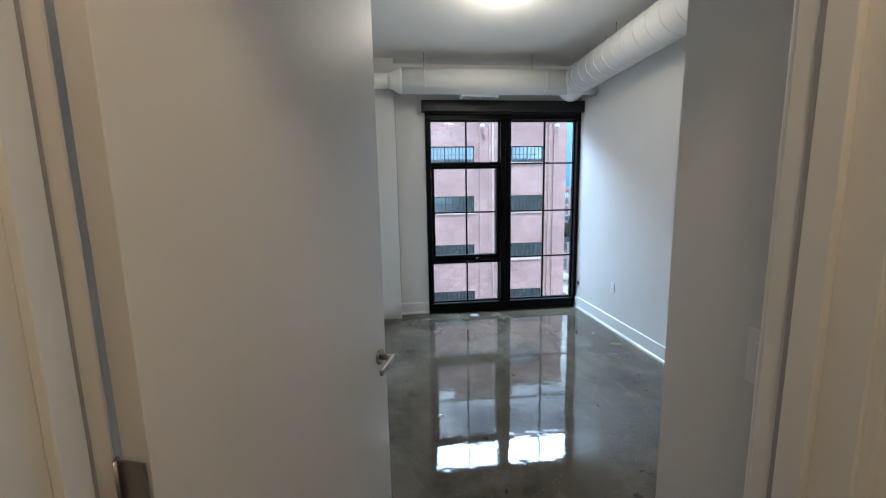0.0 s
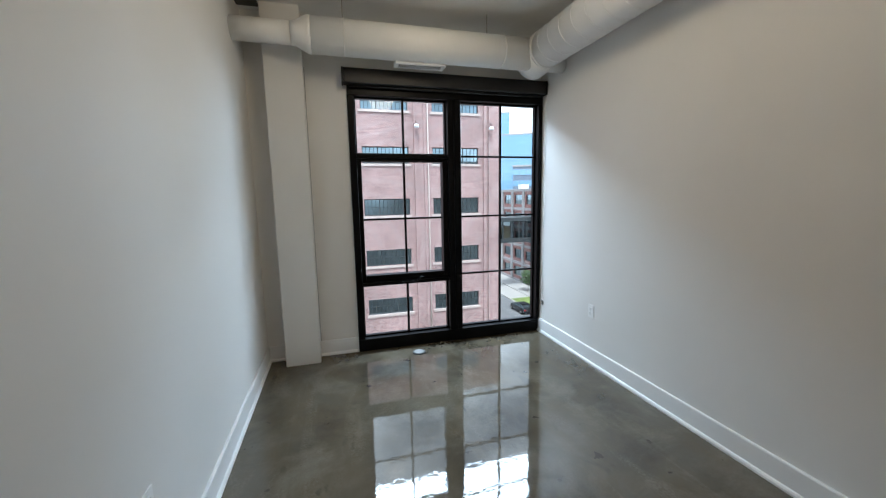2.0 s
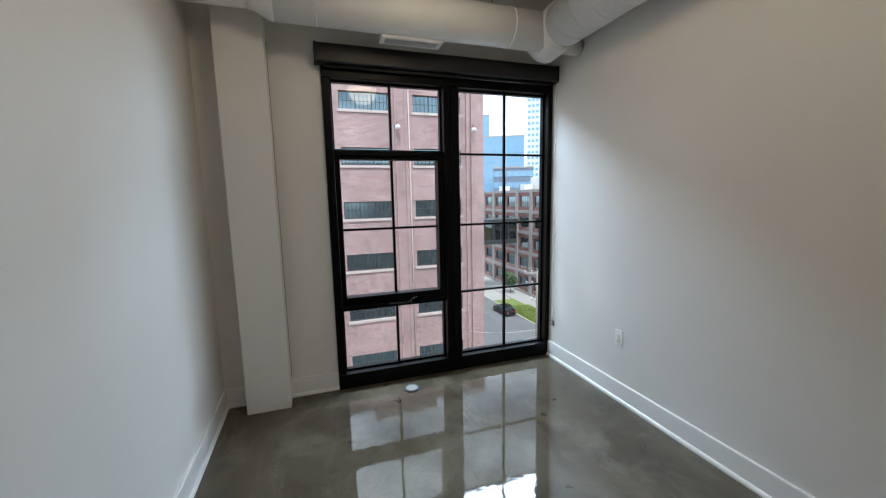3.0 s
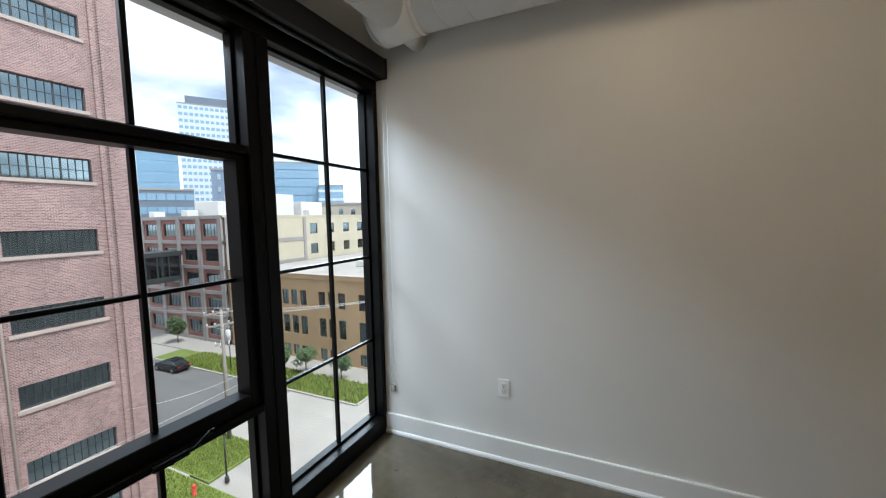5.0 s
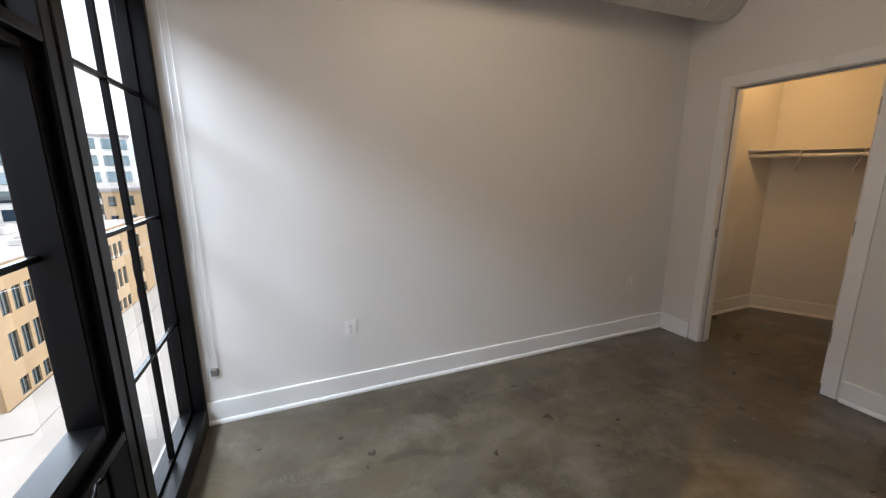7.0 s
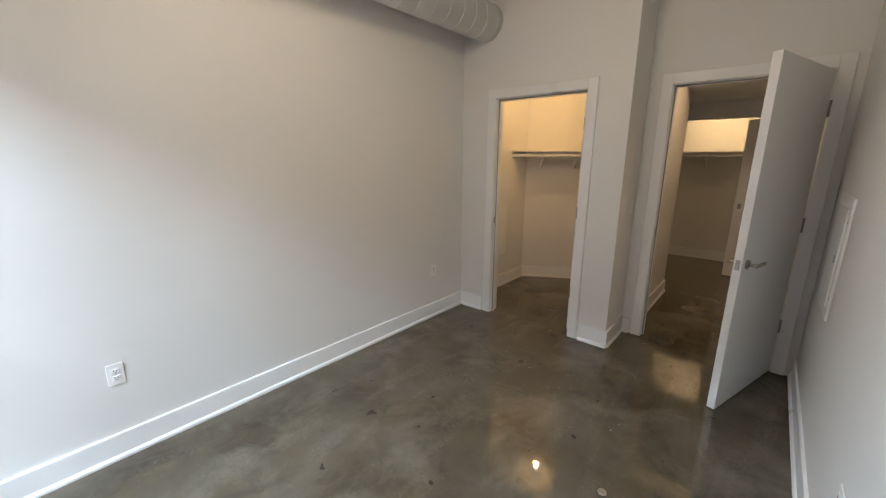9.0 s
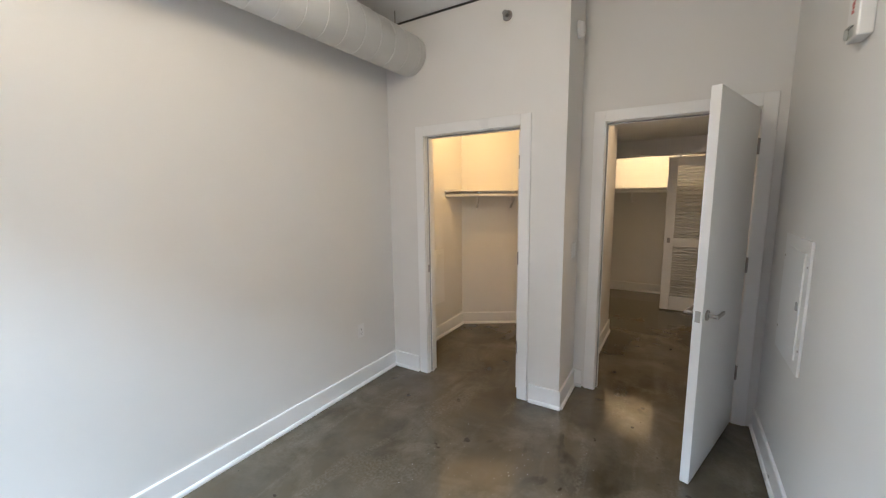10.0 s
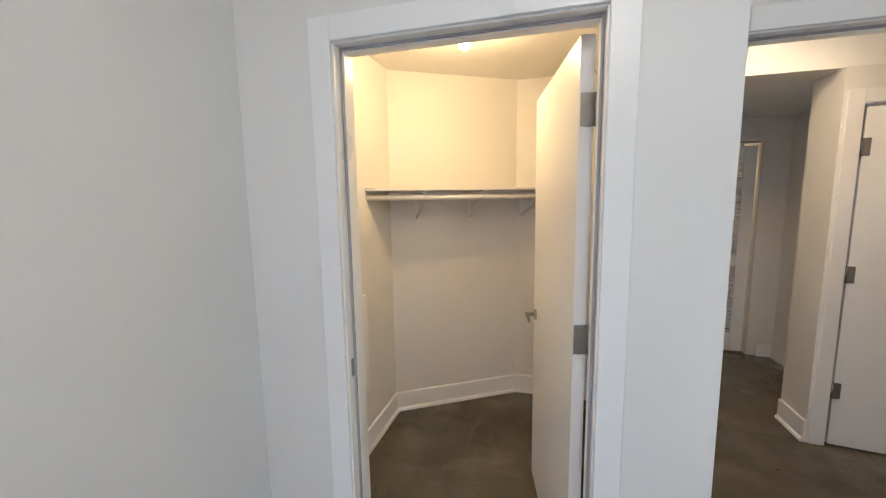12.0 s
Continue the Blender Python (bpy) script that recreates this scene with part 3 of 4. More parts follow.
for x, y in ((-1.95, NY), (-0.75, NY), (DX, -1.2), (DX, -2.6), (DX, -3.6)):
    top = tube([(x, y, (NZ + NR if y == NY else DZ + DR) - 0.01), (x, y, H)], 0.004, 8)
    solid("duct_hanger", top, M_STEEL, "thin steel rod hanging a duct from the ceiling", "hanger rod", kind="")

# ---- fixtures ----
lamp = thing("ceiling_lamp", pose(*ROOM_LAMP, H), "round white flush ceiling lamp, switched on", "ceiling lamp")
part("base", tube([(0, 0, 0), (0, 0, -0.022)], 0.205, 48), M_TRIM, lamp)
part("diffuser", tube([(0, 0, -0.022), (0, 0, -0.034), (0, 0, -0.040)], [0.198, 0.192, 0.15], 48), M_LAMP, lamp)


def small_lamp(x, y, z, label):
    ob = thing("recessed_lamp", pose(x, y, z), label, "ceiling lamp")
    part("trim_ring", tube([(0, 0, 0), (0, 0, -0.010)], [0.085, 0.078], 32), M_TRIM, ob)
    part("diffuser", tube([(0, 0, -0.010), (0, 0, -0.03), (0, 0, -0.04)], [0.06, 0.052, 0.025], 28), M_LAMP_S, ob)


cl_ = thing("closet_ceiling_lamp", pose(-0.65, -4.59, 2.44), "small closet ceiling lamp on a short stem, switched on", "ceiling lamp")
part("canopy", tube([(0, 0, 0), (0, 0, -0.025)], [0.06, 0.05], 24), M_TRIM, cl_)
part("stem", tube([(0, 0, -0.025), (0, 0, -0.085)], 0.009, 10), M_TRIM, cl_)
part("globe", tube([(0, 0, -0.080), (0, 0, -0.090), (0, 0, -0.108), (0, 0, -0.125), (0, 0, -0.134)], [0.013, 0.024, 0.031, 0.025, 0.008], 20), M_LAMP_S, cl_)
small_lamp(-2.15, -4.85, 2.60, "small round hall ceiling lamp, switched on")
small_lamp(-1.75, -7.35, 2.60, "small round hall closet ceiling lamp, switched on")


def outlet(m, label="white duplex wall outlet with a plate"):
    """A plate in the x-z plane that looks along -y."""
    ob = thing("wall_outlet", m, label, "wall outlet", "wall outlets")
    part("plate", block(-0.035, 0.035, -0.006, 0.0, -0.057, 0.057, 0.002), M_PLASTIC, ob)
    for z in (-0.0195, 0.0195):
        r = part("receptacle", block(-0.0165, 0.0165, -0.009, -0.004, z - 0.014, z + 0.014, 0.003), M_PLASTIC, ob)
        s = bmesh.new()
        add_box(s, -0.0075, -0.0050, -0.0096, -0.008, z - 0.002, z + 0.008)
        add_box(s, 0.0050, 0.0075, -0.0096, -0.008, z - 0.002, z + 0.007)
        add_tube(s, [(0, -0.0096, z - 0.008), (0, -0.008, z - 0.008)], 0.0026, 10)
        part("slots", s, M_SLOT, r)
    part("screw", tube([(0, -0.0075, 0), (0, -0.005, 0)], 0.003, 10), M_STEEL, ob)
    return ob


outlet(pose(0, -0.900, 0.468, 0, 0, -90))
outlet(pose(0, -3.337, 0.474, 0, 0, -90))
outlet(pose(XW, -2.26, 0.47, 0, 0, 90))
sw = thing("light_switch", pose(-1.54, -4.085, 1.16, 0, 0, -90), "white rocker light switch on the return wall", "light switch")
part("plate", block(-0.058, 0.058, -0.006, 0, -0.057, 0.057, 0.002), M_PLASTIC, sw)
for x in (-0.023, 0.023):
    part("rocker", block(x - 0.016, x + 0.016, -0.010, -0.005, -0.033, 0.033, 0.002), M_PLASTIC, sw)

panel = thing("breaker_panel", pose(XW, -3.62, 1.045, 0, 0, 90), "white flush breaker panel cover in the wall", "breaker panel")
part("cover", block(-0.235, 0.235, -0.012, 0.0, -0.32, 0.32, 0.003), M_TRIM, panel)
pd = part("panel_door", block(-0.175, 0.175, -0.019, -0.0115, -0.26, 0.26, 0.002), M_TRIM, panel)
part("latch", block(0.135, 0.160, -0.024, -0.018, -0.02, 0.02, 0.002), M_SEAL, pd, "small grey latch")
for x in (-0.215, 0.215):
    for z in (-0.2, 0.2):
        part("screw", tube([(x, -0.014, z), (x, -0.011, z)], 0.006, 12), M_STEEL, panel)
cp = thing("access_panel", pose(0, -4.53, 0.70, 0, 0, -90), "white wall panel cover inside the closet", "access panel")
part("cover", block(-0.14, 0.14, -0.014, 0, -0.30, 0.30, 0.003), M_TRIM, cp)
part("panel_door", block(-0.105, 0.105, -0.020, -0.0135, -0.25, 0.25, 0.002), M_TRIM, cp)

alarm = thing("fire_alarm", pose(XW, -3.10, 2.20, 0, 0, 90), "white wall fire alarm sounder with red lettering", "fire alarm")
part("body", block(-0.055, 0.055, -0.045, 0, -0.075, 0.105, 0.006), M_PLASTIC, alarm)
part("lens", block(-0.028, 0.028, -0.058, -0.044, -0.068, -0.030, 0.005), M_GLASS, alarm, "clear strobe lens")
fc = bpy.data.curves.new("lettering", "FONT")
fc.body, fc.size, fc.extrude, fc.align_x, fc.align_y = "FIRE", 0.036, 0.0006, "CENTER", "CENTER"
fc.materials.append(M_RED)
fo = new("lettering", fc)
fo.parent = alarm
fo.matrix_basis = pose(0.0, -0.0456, 0.045, 90, 0, 0) @ pose(0, 0, 0, 0, 0, 90)

spr = thing("sidewall_sprinkler", pose(-1.105, YS, 2.83), "sidewall sprinkler head with a steel ring", "sprinkler")
part("escutcheon", tube([(0, 0, 0), (0, 0.012, 0)], [0.036, 0.030], 28), M_HINGE, spr)
part("head", tube([(0, 0.012, 0), (0, 0.05, 0)], [0.014, 0.009], 14), M_HINGE, spr)
part("deflector", tube([(0, 0.05, 0.002), (0, 0.053, 0.002)], 0.018, 20), M_HINGE, spr)
det = thing("smoke_detector", pose(-1.54, -4.02, 2.72), "round white detector on the return wall", "smoke detector")
part("base", tube([(0, 0, 0), (-0.018, 0, 0)], 0.058, 32), M_PLASTIC, det)
part("cover", tube([(-0.018, 0, 0), (-0.036, 0, 0), (-0.042, 0, 0)], [0.052, 0.046, 0.03], 32), M_PLASTIC, det)

drain = thing("floor_outlet", pose(-1.385, -0.215, 0.0), "round metal floor outlet cover set in the concrete", "floor outlet")
part("ring", tube([(0, 0, 0.0), (0, 0, 0.006), (0, 0, 0.008)], [0.062, 0.060, 0.052], 32), M_SLOT, drain)
part("lid", tube([(0, 0, 0.008), (0, 0, 0.010)], [0.046, 0.044], 28), M_GREYPL, drain)
plug = thing("floor_plug", pose(-2.02, -2.30, 0.0), "small round steel plug set in the concrete", "floor plug")
part("rim", tube([(0, 0, 0), (0, 0, 0.003), (0, 0, 0.004)], [0.021, 0.020, 0.016], 20), M_STEEL, plug)
part("cap", tube([(0, 0, 0.004), (0, 0, 0.0055)], [0.014, 0.012], 20), M_HINGE, plug)

rng_d = random.Random(11)
dv, df = [], []
for _ in range(120):
    x, y, q, a_ = rng_d.uniform(-1.95, -0.95), rng_d.gauss(-2.95, 0.25), rng_d.uniform(0.0007, 0.0019), rng_d.uniform(0, 6.28)
    k = len(dv)
    dv += [(x + q * math.cos(a_ + j * 1.57), y + q * math.sin(a_ + j * 1.57), 0.0006) for j in range(4)] + [(x, y, 0.0006 + q * 0.5)]
    df += [(k + j, k + (j + 1) % 4, k + 4) for j in range(4)]
dm = bpy.data.meshes.new("floor_dust")
dm.from_pydata(dv, [], df)
dm.materials.append(M_PLASTIC)
tagged(new("floor_dust", dm), "pale specks of dust scattered on the glossy floor", "dust", kind="stuff")

# ---- closet shelf and rod ----


def shelf_with_rod(m, length, depth, brackets, label):
    """Along x from 0 to length against a wall at y = 0, reaching to y = depth; its top at z = 0."""
    sh = thing("closet_shelf", m, label, "closet shelf")
    part("board", block(0.002, length - 0.002, 0.0, depth, -0.018, 0.0, 0.001), M_SHELF, sh)
    part("cleat", block(0.002, length - 0.002, 0.0, 0.018, -0.085, -0.019, 0.001), M_TRIM, sh)
    for x in brackets:
        bm = block(x - 0.010, x + 0.010, 0.018, 0.026, -0.23, -0.02)
        add_box(bm, x - 0.010, x + 0.010, 0.0185, depth - 0.02, -0.026, -0.0185)
        add_tube(bm, [(x, 0.022, -0.205), (x, depth * 0.55, -0.12), (x, depth * 0.9, -0.028)], 0.009, 8)
        add_tube(bm, [(x, depth - 0.03, -0.026), (x, depth - 0.02, -0.05), (x, depth - 0.03, -0.075)], 0.006, 8)
        part("bracket", bm, M_TRIM, sh, "white steel shelf bracket")
    part("rod", tube([(0.004, depth - 0.035, -0.062), (length - 0.004, depth - 0.035, -0.062)], 0.016, 18), M_PLASTIC, sh, "white closet rod")
    return sh


shelf_with_rod(pose(0.0, -5.11, 1.643, 0, 0, math.degrees(math.atan2(0.51, 0.83))) @ pose(-1.30, 0.0, 0), 1.50, 0.335, (0.30, 0.72, 1.12), "white closet shelf on brackets with a hanging rod")
shelf_with_rod(pose(-3.18, -7.84, 1.655), 3.6, 0.36, (0.4, 1.0, 1.6, 2.2, 2.9), "white hall closet shelf on brackets with a hanging rod")

# ---- louvred sliding door in the hall ----
lou = thing("louvred_door", pose(-2.955, -6.93, 0), "white louvred sliding door hanging from a track", "louvred door")
LW, LT = 0.885, 2.025
for x0, x1 in ((0.0, 0.105), (LW - 0.105, LW)):
    part("stile", block(x0, x1, -0.018, 0.018, 0.015, LT, 0.003), M_DOOR, lou)
for z0, z1 in ((0.015, 0.20), (0.885, 0.985), (LT - 0.11, LT)):
    part("rail", block(0.106, LW - 0.106, -0.0175, 0.0175, z0, z1, 0.003), M_DOOR, lou)
slat = mesh_of("slat", block(0.106, LW - 0.106, -0.019, 0.019, -0.004, 0.004, 0.001, 1), M_DOOR)
for z0, z1 in ((0.20, 0.885), (0.985, LT - 0.11)):
    n = int((z1 - z0) / 0.034)
    for k in range(n):
        shared("slat", slat, lou, pose(0, 0, z0 + (k + 0.5) * (z1 - z0) / n, 38, 0, 0))
part("pull", block(LW - 0.07, LW - 0.035, 0.0165, 0.0195, 0.92, 0.985, 0.001), M_HINGE, lou, "small steel flush pull")
for x in (0.12, LW - 0.12):
    part("hanger", block(x - 0.012, x + 0.012, -0.006, 0.006, LT, LT + 0.028, 0.002), M_HINGE, lou, "steel track hanger")
part("bottom_guide", block(LW - 0.03, LW + 0.0, -0.01, 0.01, 0.0, 0.016, 0.001), M_GREYPL, lou)
solid("door_track", block(-2.978, -0.952, -6.955, -6.905, 2.050, 2.064), M_HINGE, "steel sliding door track under the header", "door track")

# ---- outside: materials ----
M_BRICK = brick_wall("pink_brick", ((0.36, 0.205, 0.19), (0.175, 0.088, 0.088), (0.40, 0.27, 0.25)), (0.46, 0.40, 0.385), "x")
M_BRICK_Y = brick_wall("red_brick", ((0.25, 0.085, 0.07), (0.19, 0.06, 0.055), (0.28, 0.12, 0.10)), (0.28, 0.22, 0.2), "y")
M_TAN_Y = brick_wall("tan_brick", ((0.46, 0.31, 0.16), (0.39, 0.255, 0.125), (0.48, 0.34, 0.19)), (0.42, 0.33, 0.22), "y", dirt=0.15)
M_TAN_X = brick_wall("tan_brick_side", ((0.46, 0.31, 0.16), (0.39, 0.255, 0.125), (0.48, 0.34, 0.19)), (0.42, 0.33, 0.22), "x", dirt=0.15)
M_STONE = paint("cast_stone", (0.42, 0.35, 0.32), 0.85, 0.15, 0.8, 40, 0.3, depth=0.004)
M_CREAM = paint("cream_stucco", (0.46, 0.42, 0.32), 0.85, 0.12, 0.5, 20, 0.3, depth=0.005)
M_CONC = paint("frame_concrete", (0.28, 0.265, 0.26), 0.85, 0.15, 0.5, 20, 0.3, depth=0.005)
M_ROOF = paint("roof_membrane", (0.32, 0.30, 0.285), 0.9, 0.2, 0.3, 8, 0.2, depth=0.01)
M_WHITEB = paint("white_cladding", (0.58, 0.58, 0.57), 0.7, 0.06, 0.2, 6, 0.1)
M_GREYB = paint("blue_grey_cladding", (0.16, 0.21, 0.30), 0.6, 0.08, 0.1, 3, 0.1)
M_TOWER = paint("tower_cladding", (0.50, 0.55, 0.62), 0.5, 0.08, 0.1, 3, 0.1)
M_TOWERD = paint("tower_crown", (0.12, 0.15, 0.20), 0.5, 0.08, 0.1, 3, 0.1)
M_BEIGE = paint("beige_cladding", (0.38, 0.345, 0.29), 0.8, 0.1, 0.2, 5, 0.1)
M_FGLASS = paint("facade_glass", (0.20, 0.26, 0.29), 0.05, 0.35, 0.6, 2, 0.03, metal=1.0, depth=0.004)
M_BGLASS = paint("blue_curtain_wall", (0.20, 0.34, 0.48), 0.08, 0.3, 0.08, 1, 0.02, depth=0.004)
M_SASH = paint("dark_steel_sash", (0.035, 0.042, 0.045), 0.5, 0.1, 3, 60, 0.05)
M_ASPH = paint("asphalt", (0.13, 0.13, 0.132), 0.9, 0.18, 0.25, 60, 0.3, depth=0.004)
M_PAVE = paint("pale_concrete", (0.33, 0.315, 0.295), 0.9, 0.12, 0.25, 40, 0.25, depth=0.003)
M_KERB = paint("kerb_concrete", (0.36, 0.345, 0.32), 0.9, 0.12, 0.4, 40, 0.25, depth=0.003)
M_SOIL = paint("lawn_soil", (0.15, 0.20, 0.045), 0.95, 0.3, 0.6, 12, 0.4, depth=0.02)
M_GRASS = foliage("grass_blades", (0.16, 0.23, 0.035), (0.27, 0.33, 0.08))
M_LEAF = foliage("tree_leaves", (0.035, 0.075, 0.025), (0.085, 0.14, 0.045))
M_BARK = paint("bark", (0.13, 0.10, 0.075), 0.9, 0.2, 6, 60, 0.5, depth=0.004)
M_POLE = paint("orange_pole_timber", (0.46, 0.24, 0.10), 0.8, 0.15, 2, 60, 0.3, depth=0.003)
M_POLEG = paint("grey_pole_timber", (0.28, 0.26, 0.235), 0.85, 0.15, 2, 60, 0.3, depth=0.003)
M_IRON = paint("dark_iron", (0.03, 0.03, 0.032), 0.5, 0.1, 5, 100, 0.05)
M_CERAM = paint("pale_insulator", (0.62, 0.64, 0.66), 0.3, 0.1, 8, 100, 0.03)
M_WIRE = paint("bare_wire", (0.50, 0.50, 0.50), 0.45, 0.1, 8, 100, 0.0)
M_CAR = paint("black_car_paint", (0.015, 0.016, 0.018), 0.18, 0.1, 2, 100, 0.0)
M_TYRE = paint("tyre_rubber", (0.02, 0.02, 0.02), 0.8, 0.1, 8, 80, 0.1)
M_HYD = paint("hydrant_red", (0.55, 0.07, 0.04), 0.5, 0.1, 8, 80, 0.1)
M_TAIL = paint("tail_lamp_red", (0.45, 0.02, 0.02), 0.2, 0.1, 8, 80, 0.0)
M_OWN = paint("own_facade_stone", (0.40, 0.37, 0.34), 0.85, 0.12, 0.6, 30, 0.2)

# ---- outside: ground ----
solid("ground", block(-600, 900, -300, 1200, G - 0.6, G - 0.14), M_PAVE, "pale concrete ground running to the horizon", "ground")
solid("road", block(13.5, 26.3, 30, 400, G - 0.139, G - 0.12), M_ASPH, "grey asphalt street between the buildings", "road")
solid("cross_road", block(-60, 200, 5.5, 19.5, G - 0.139, G - 0.124), M_PAVE, "pale concrete cross street", "road")
solid("pavement", block(30.2, 34.0, 20.6, 200, G - 0.139, G), M_PAVE, "pale concrete pavement along the buildings", "pavement")
solid("pavement_brick_side", block(-40, 13.2, 20.5, 200, G - 0.139, G), M_PAVE, "pale concrete pavement beside the brick building", "pavement")
solid("pavement_south", block(30.2, 200, 17.6, 20.6, G - 0.139, G), M_PAVE, "pale concrete pavement at the corner", "pavement")
for x0, x1, y0, y1 in ((26.3, 26.5, 21.5, 200), (13.2, 13.4, 26.0, 200), (26.5, 30.2, 21.3, 21.5), (-40, 13.2, 20.3, 20.5)):
    solid("kerb", block(x0, x1, y0, y1, G - 0.139, G + 0.02, 0.02, 1), M_KERB, "pale concrete kerb", "kerb")
verge = solid("verge", block(26.5, 30.2, 21.5, 55, G - 0.139, G + 0.03), M_SOIL, "green planted verge between street and pavement", "verge")
lawn = solid("lawn", block(13.4, 18.0, 24.0, 31.0, G - 0.139, G + 0.03), M_SOIL, "bright green lawn patch by the corner", "lawn")
lawn2 = solid("lawn_strip", block(9.9, 13.2, 20.6, 30.0, G + 0.001, G + 0.04), M_SOIL, "bright green grass strip beside the brick building", "lawn")


def tufts(name, x0, x1, y0, y1, n, hgt, label):
    rng = random.Random(name)
    verts, faces = [], []
    for _ in range(n):
        x, y, a = rng.uniform(x0, x1), rng.uniform(y0, y1), rng.uniform(0, 6.28)
        h, w = hgt * rng.uniform(0.5, 1.4), hgt * 0.35
        k = len(verts)
        lean = rng.uniform(-0.4, 0.4) * h
        verts += [(x - w * math.cos(a), y - w * math.sin(a), G), (x + w * math.cos(a), y + w * math.sin(a), G), (x + lean, y + lean * 0.5, G + 0.03 + h)]
        faces.append((k, k + 1, k + 2))
    me = bpy.data.meshes.new(name)
    me.from_pydata(verts, [], faces)
    me.materials.append(M_GRASS)
    tagged(new(name, me), label, "grass", kind="stuff")


tufts("verge_grass", 26.6, 30.1, 21.6, 50, 9000, 0.42, "tall green verge grass")
tufts("lawn_grass", 13.5, 17.9, 24.1, 30.9, 5000, 0.16, "bright green lawn grass")
tufts("strip_grass", 10.0, 13.1, 20.7, 29.9, 4000, 0.16, "bright green grass beside the brick building")


def window_unit(parent, m, w, h, cols, rows, glass, sash_mat, meshes, depth=0.10):
    """A steel window about x = 0, its foot at z = 0, that looks along -y."""
    key = (w, h, cols, rows)
    if key not in meshes:
        bm = bmesh.new()
        t = 0.055
        add_box(bm, -w / 2, w / 2, -depth / 2, depth / 2, 0, t)
        add_box(bm, -w / 2, w / 2, -depth / 2, depth / 2, h - t, h)
        add_box(bm, -w / 2, -w / 2 + t, -depth / 2, depth / 2, t, h - t)
        add_box(bm, w / 2 - t, w / 2, -depth / 2, depth / 2, t, h - t)
        for k in range(1, cols):
            x, s = -w / 2 + w * k / cols, (0.035 if k % 4 == 0 else 0.014)
            add_box(bm, x - s, x + s, -0.04, 0.03, t, h - t)
        for k in range(1, rows):
            z = h * k / rows
            add_box(bm, -w / 2 + t, w / 2 - t, -0.035, 0.025, z - 0.014, z + 0.014)
        meshes[key] = (mesh_of("frame", bm, sash_mat), mesh_of("pane", block(-w / 2 + 0.03, w / 2 - 0.03, -0.008, 0.008, 0.03, h - 0.03), glass))
    fr, pn = meshes[key]
    ob = shared("window", fr, parent, m)
    shared("pane", pn, ob, Matrix())
    return ob


# ---- outside: brick building across the street ----
FY, BTOP = 24.0, 14.1
bb = thing("brick_building", pose(0, 0, 0), "tall pink brick industrial building with strip windows", "building")
bays = ((-5.3, -1.9), (-0.05, 3.25), (5.0, 8.58))
rows_ = [(0.13 + 3.665 * k, 1.18) for k in (-2, -1, 0, 1, 2, 3)]
holes, units = [], []
for x0, x1 in bays:
    for z, h in rows_:
        units.append((x0, x1, z, h, 12, 2))
    units.append((x0, x1, -10.95, 1.2, 12, 2))
    units.append((x0, x1, -15.6, 3.3, 8, 4))
holes = [(a, b, z, z + h) for a, b, z, h, _, _ in units]
part("wall", wall_mesh("y", FY, FY + 0.45, -22.0, 10.35, G, BTOP, holes), M_BRICK, bb)
part("side_wall", wall_mesh("x", 9.9, 10.35, FY + 0.45, 60.0, G, BTOP), brick_wall("pink_brick_side", ((0.36, 0.205, 0.19), (0.175, 0.088, 0.088), (0.40, 0.27, 0.25)), (0.46, 0.40, 0.385), "y"), bb)
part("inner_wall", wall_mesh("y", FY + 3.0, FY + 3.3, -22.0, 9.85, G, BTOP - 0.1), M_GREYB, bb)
part("roof", block(-22.0, 10.35, FY + 0.0, 60.0, BTOP, BTOP + 0.2), M_ROOF, bb)
part("parapet", block(1.6, 6.2, FY - 0.02, FY + 0.40, BTOP + 0.201, BTOP + 0.75), M_BRICK, bb)
part("parapet_cap", block(1.5, 6.3, FY - 0.08, FY + 0.46, BTOP + 0.751, BTOP + 0.86), M_STONE, bb)
for z, _ in rows_:
    part("floor_slab", block(-21.9, 9.85, FY + 0.46, FY + 3.0, z - 0.9, z - 0.6), M_CONC, bb)
for xp in (-8.2, -7.5, -1.5, -0.75, 3.72, 4.42, 9.05, 9.45):
    part("pilaster_edge", block(xp - 0.10, xp + 0.10, FY - 0.16, FY + 0.02, G, BTOP), M_BRICK, bb)
part("pilaster", block(3.82, 4.32, FY - 0.10, FY + 0.02, G, BTOP), M_BRICK, bb)
part("pilaster", block(9.55, 10.35, FY - 0.14, FY + 0.02, G, BTOP), M_BRICK, bb)
part("downpipe", tube([(4.65, FY - 0.09, G), (4.65, FY - 0.09, BTOP - 0.2)], 0.05, 10), M_STONE, bb)
part("stone_base", block(-22.0, 10.37, FY - 0.2, FY + 0.02, G, G + 0.8), M_STONE, bb)
wm = {}
for x0, x1, z, h, c, r in units:
    window_unit(bb, pose((x0 + x1) / 2, FY + 0.20, z), round(x1 - x0, 2), h, c, r, M_FGLASS, M_SASH, wm)
    part("window_sill", block(x0 - 0.12, x1 + 0.12, FY - 0.09, FY + 0.1, z - 0.17, z - 0.002), M_STONE, bb)
    part("lintel", block(x0 - 0.12, x1 + 0.12, FY - 0.03, FY + 0.02, z + h + 0.002, z + h + 0.20), M_BRICK, bb)
for x in (3.78, 9.45):
    g_ = part("wall_light", tube([(x, FY - 0.45, 6.25), (x, FY - 0.45, 6.36), (x, FY - 0.45, 6.50)], [0.14, 0.20, 0.10], 14), M_CERAM, bb, "round pale wall light")
    part("arm", tube([(x, FY - 0.10, 6.7), (x, FY - 0.3, 6.75), (x, FY - 0.45, 6.52)], 0.025, 8), M_IRON, g_)

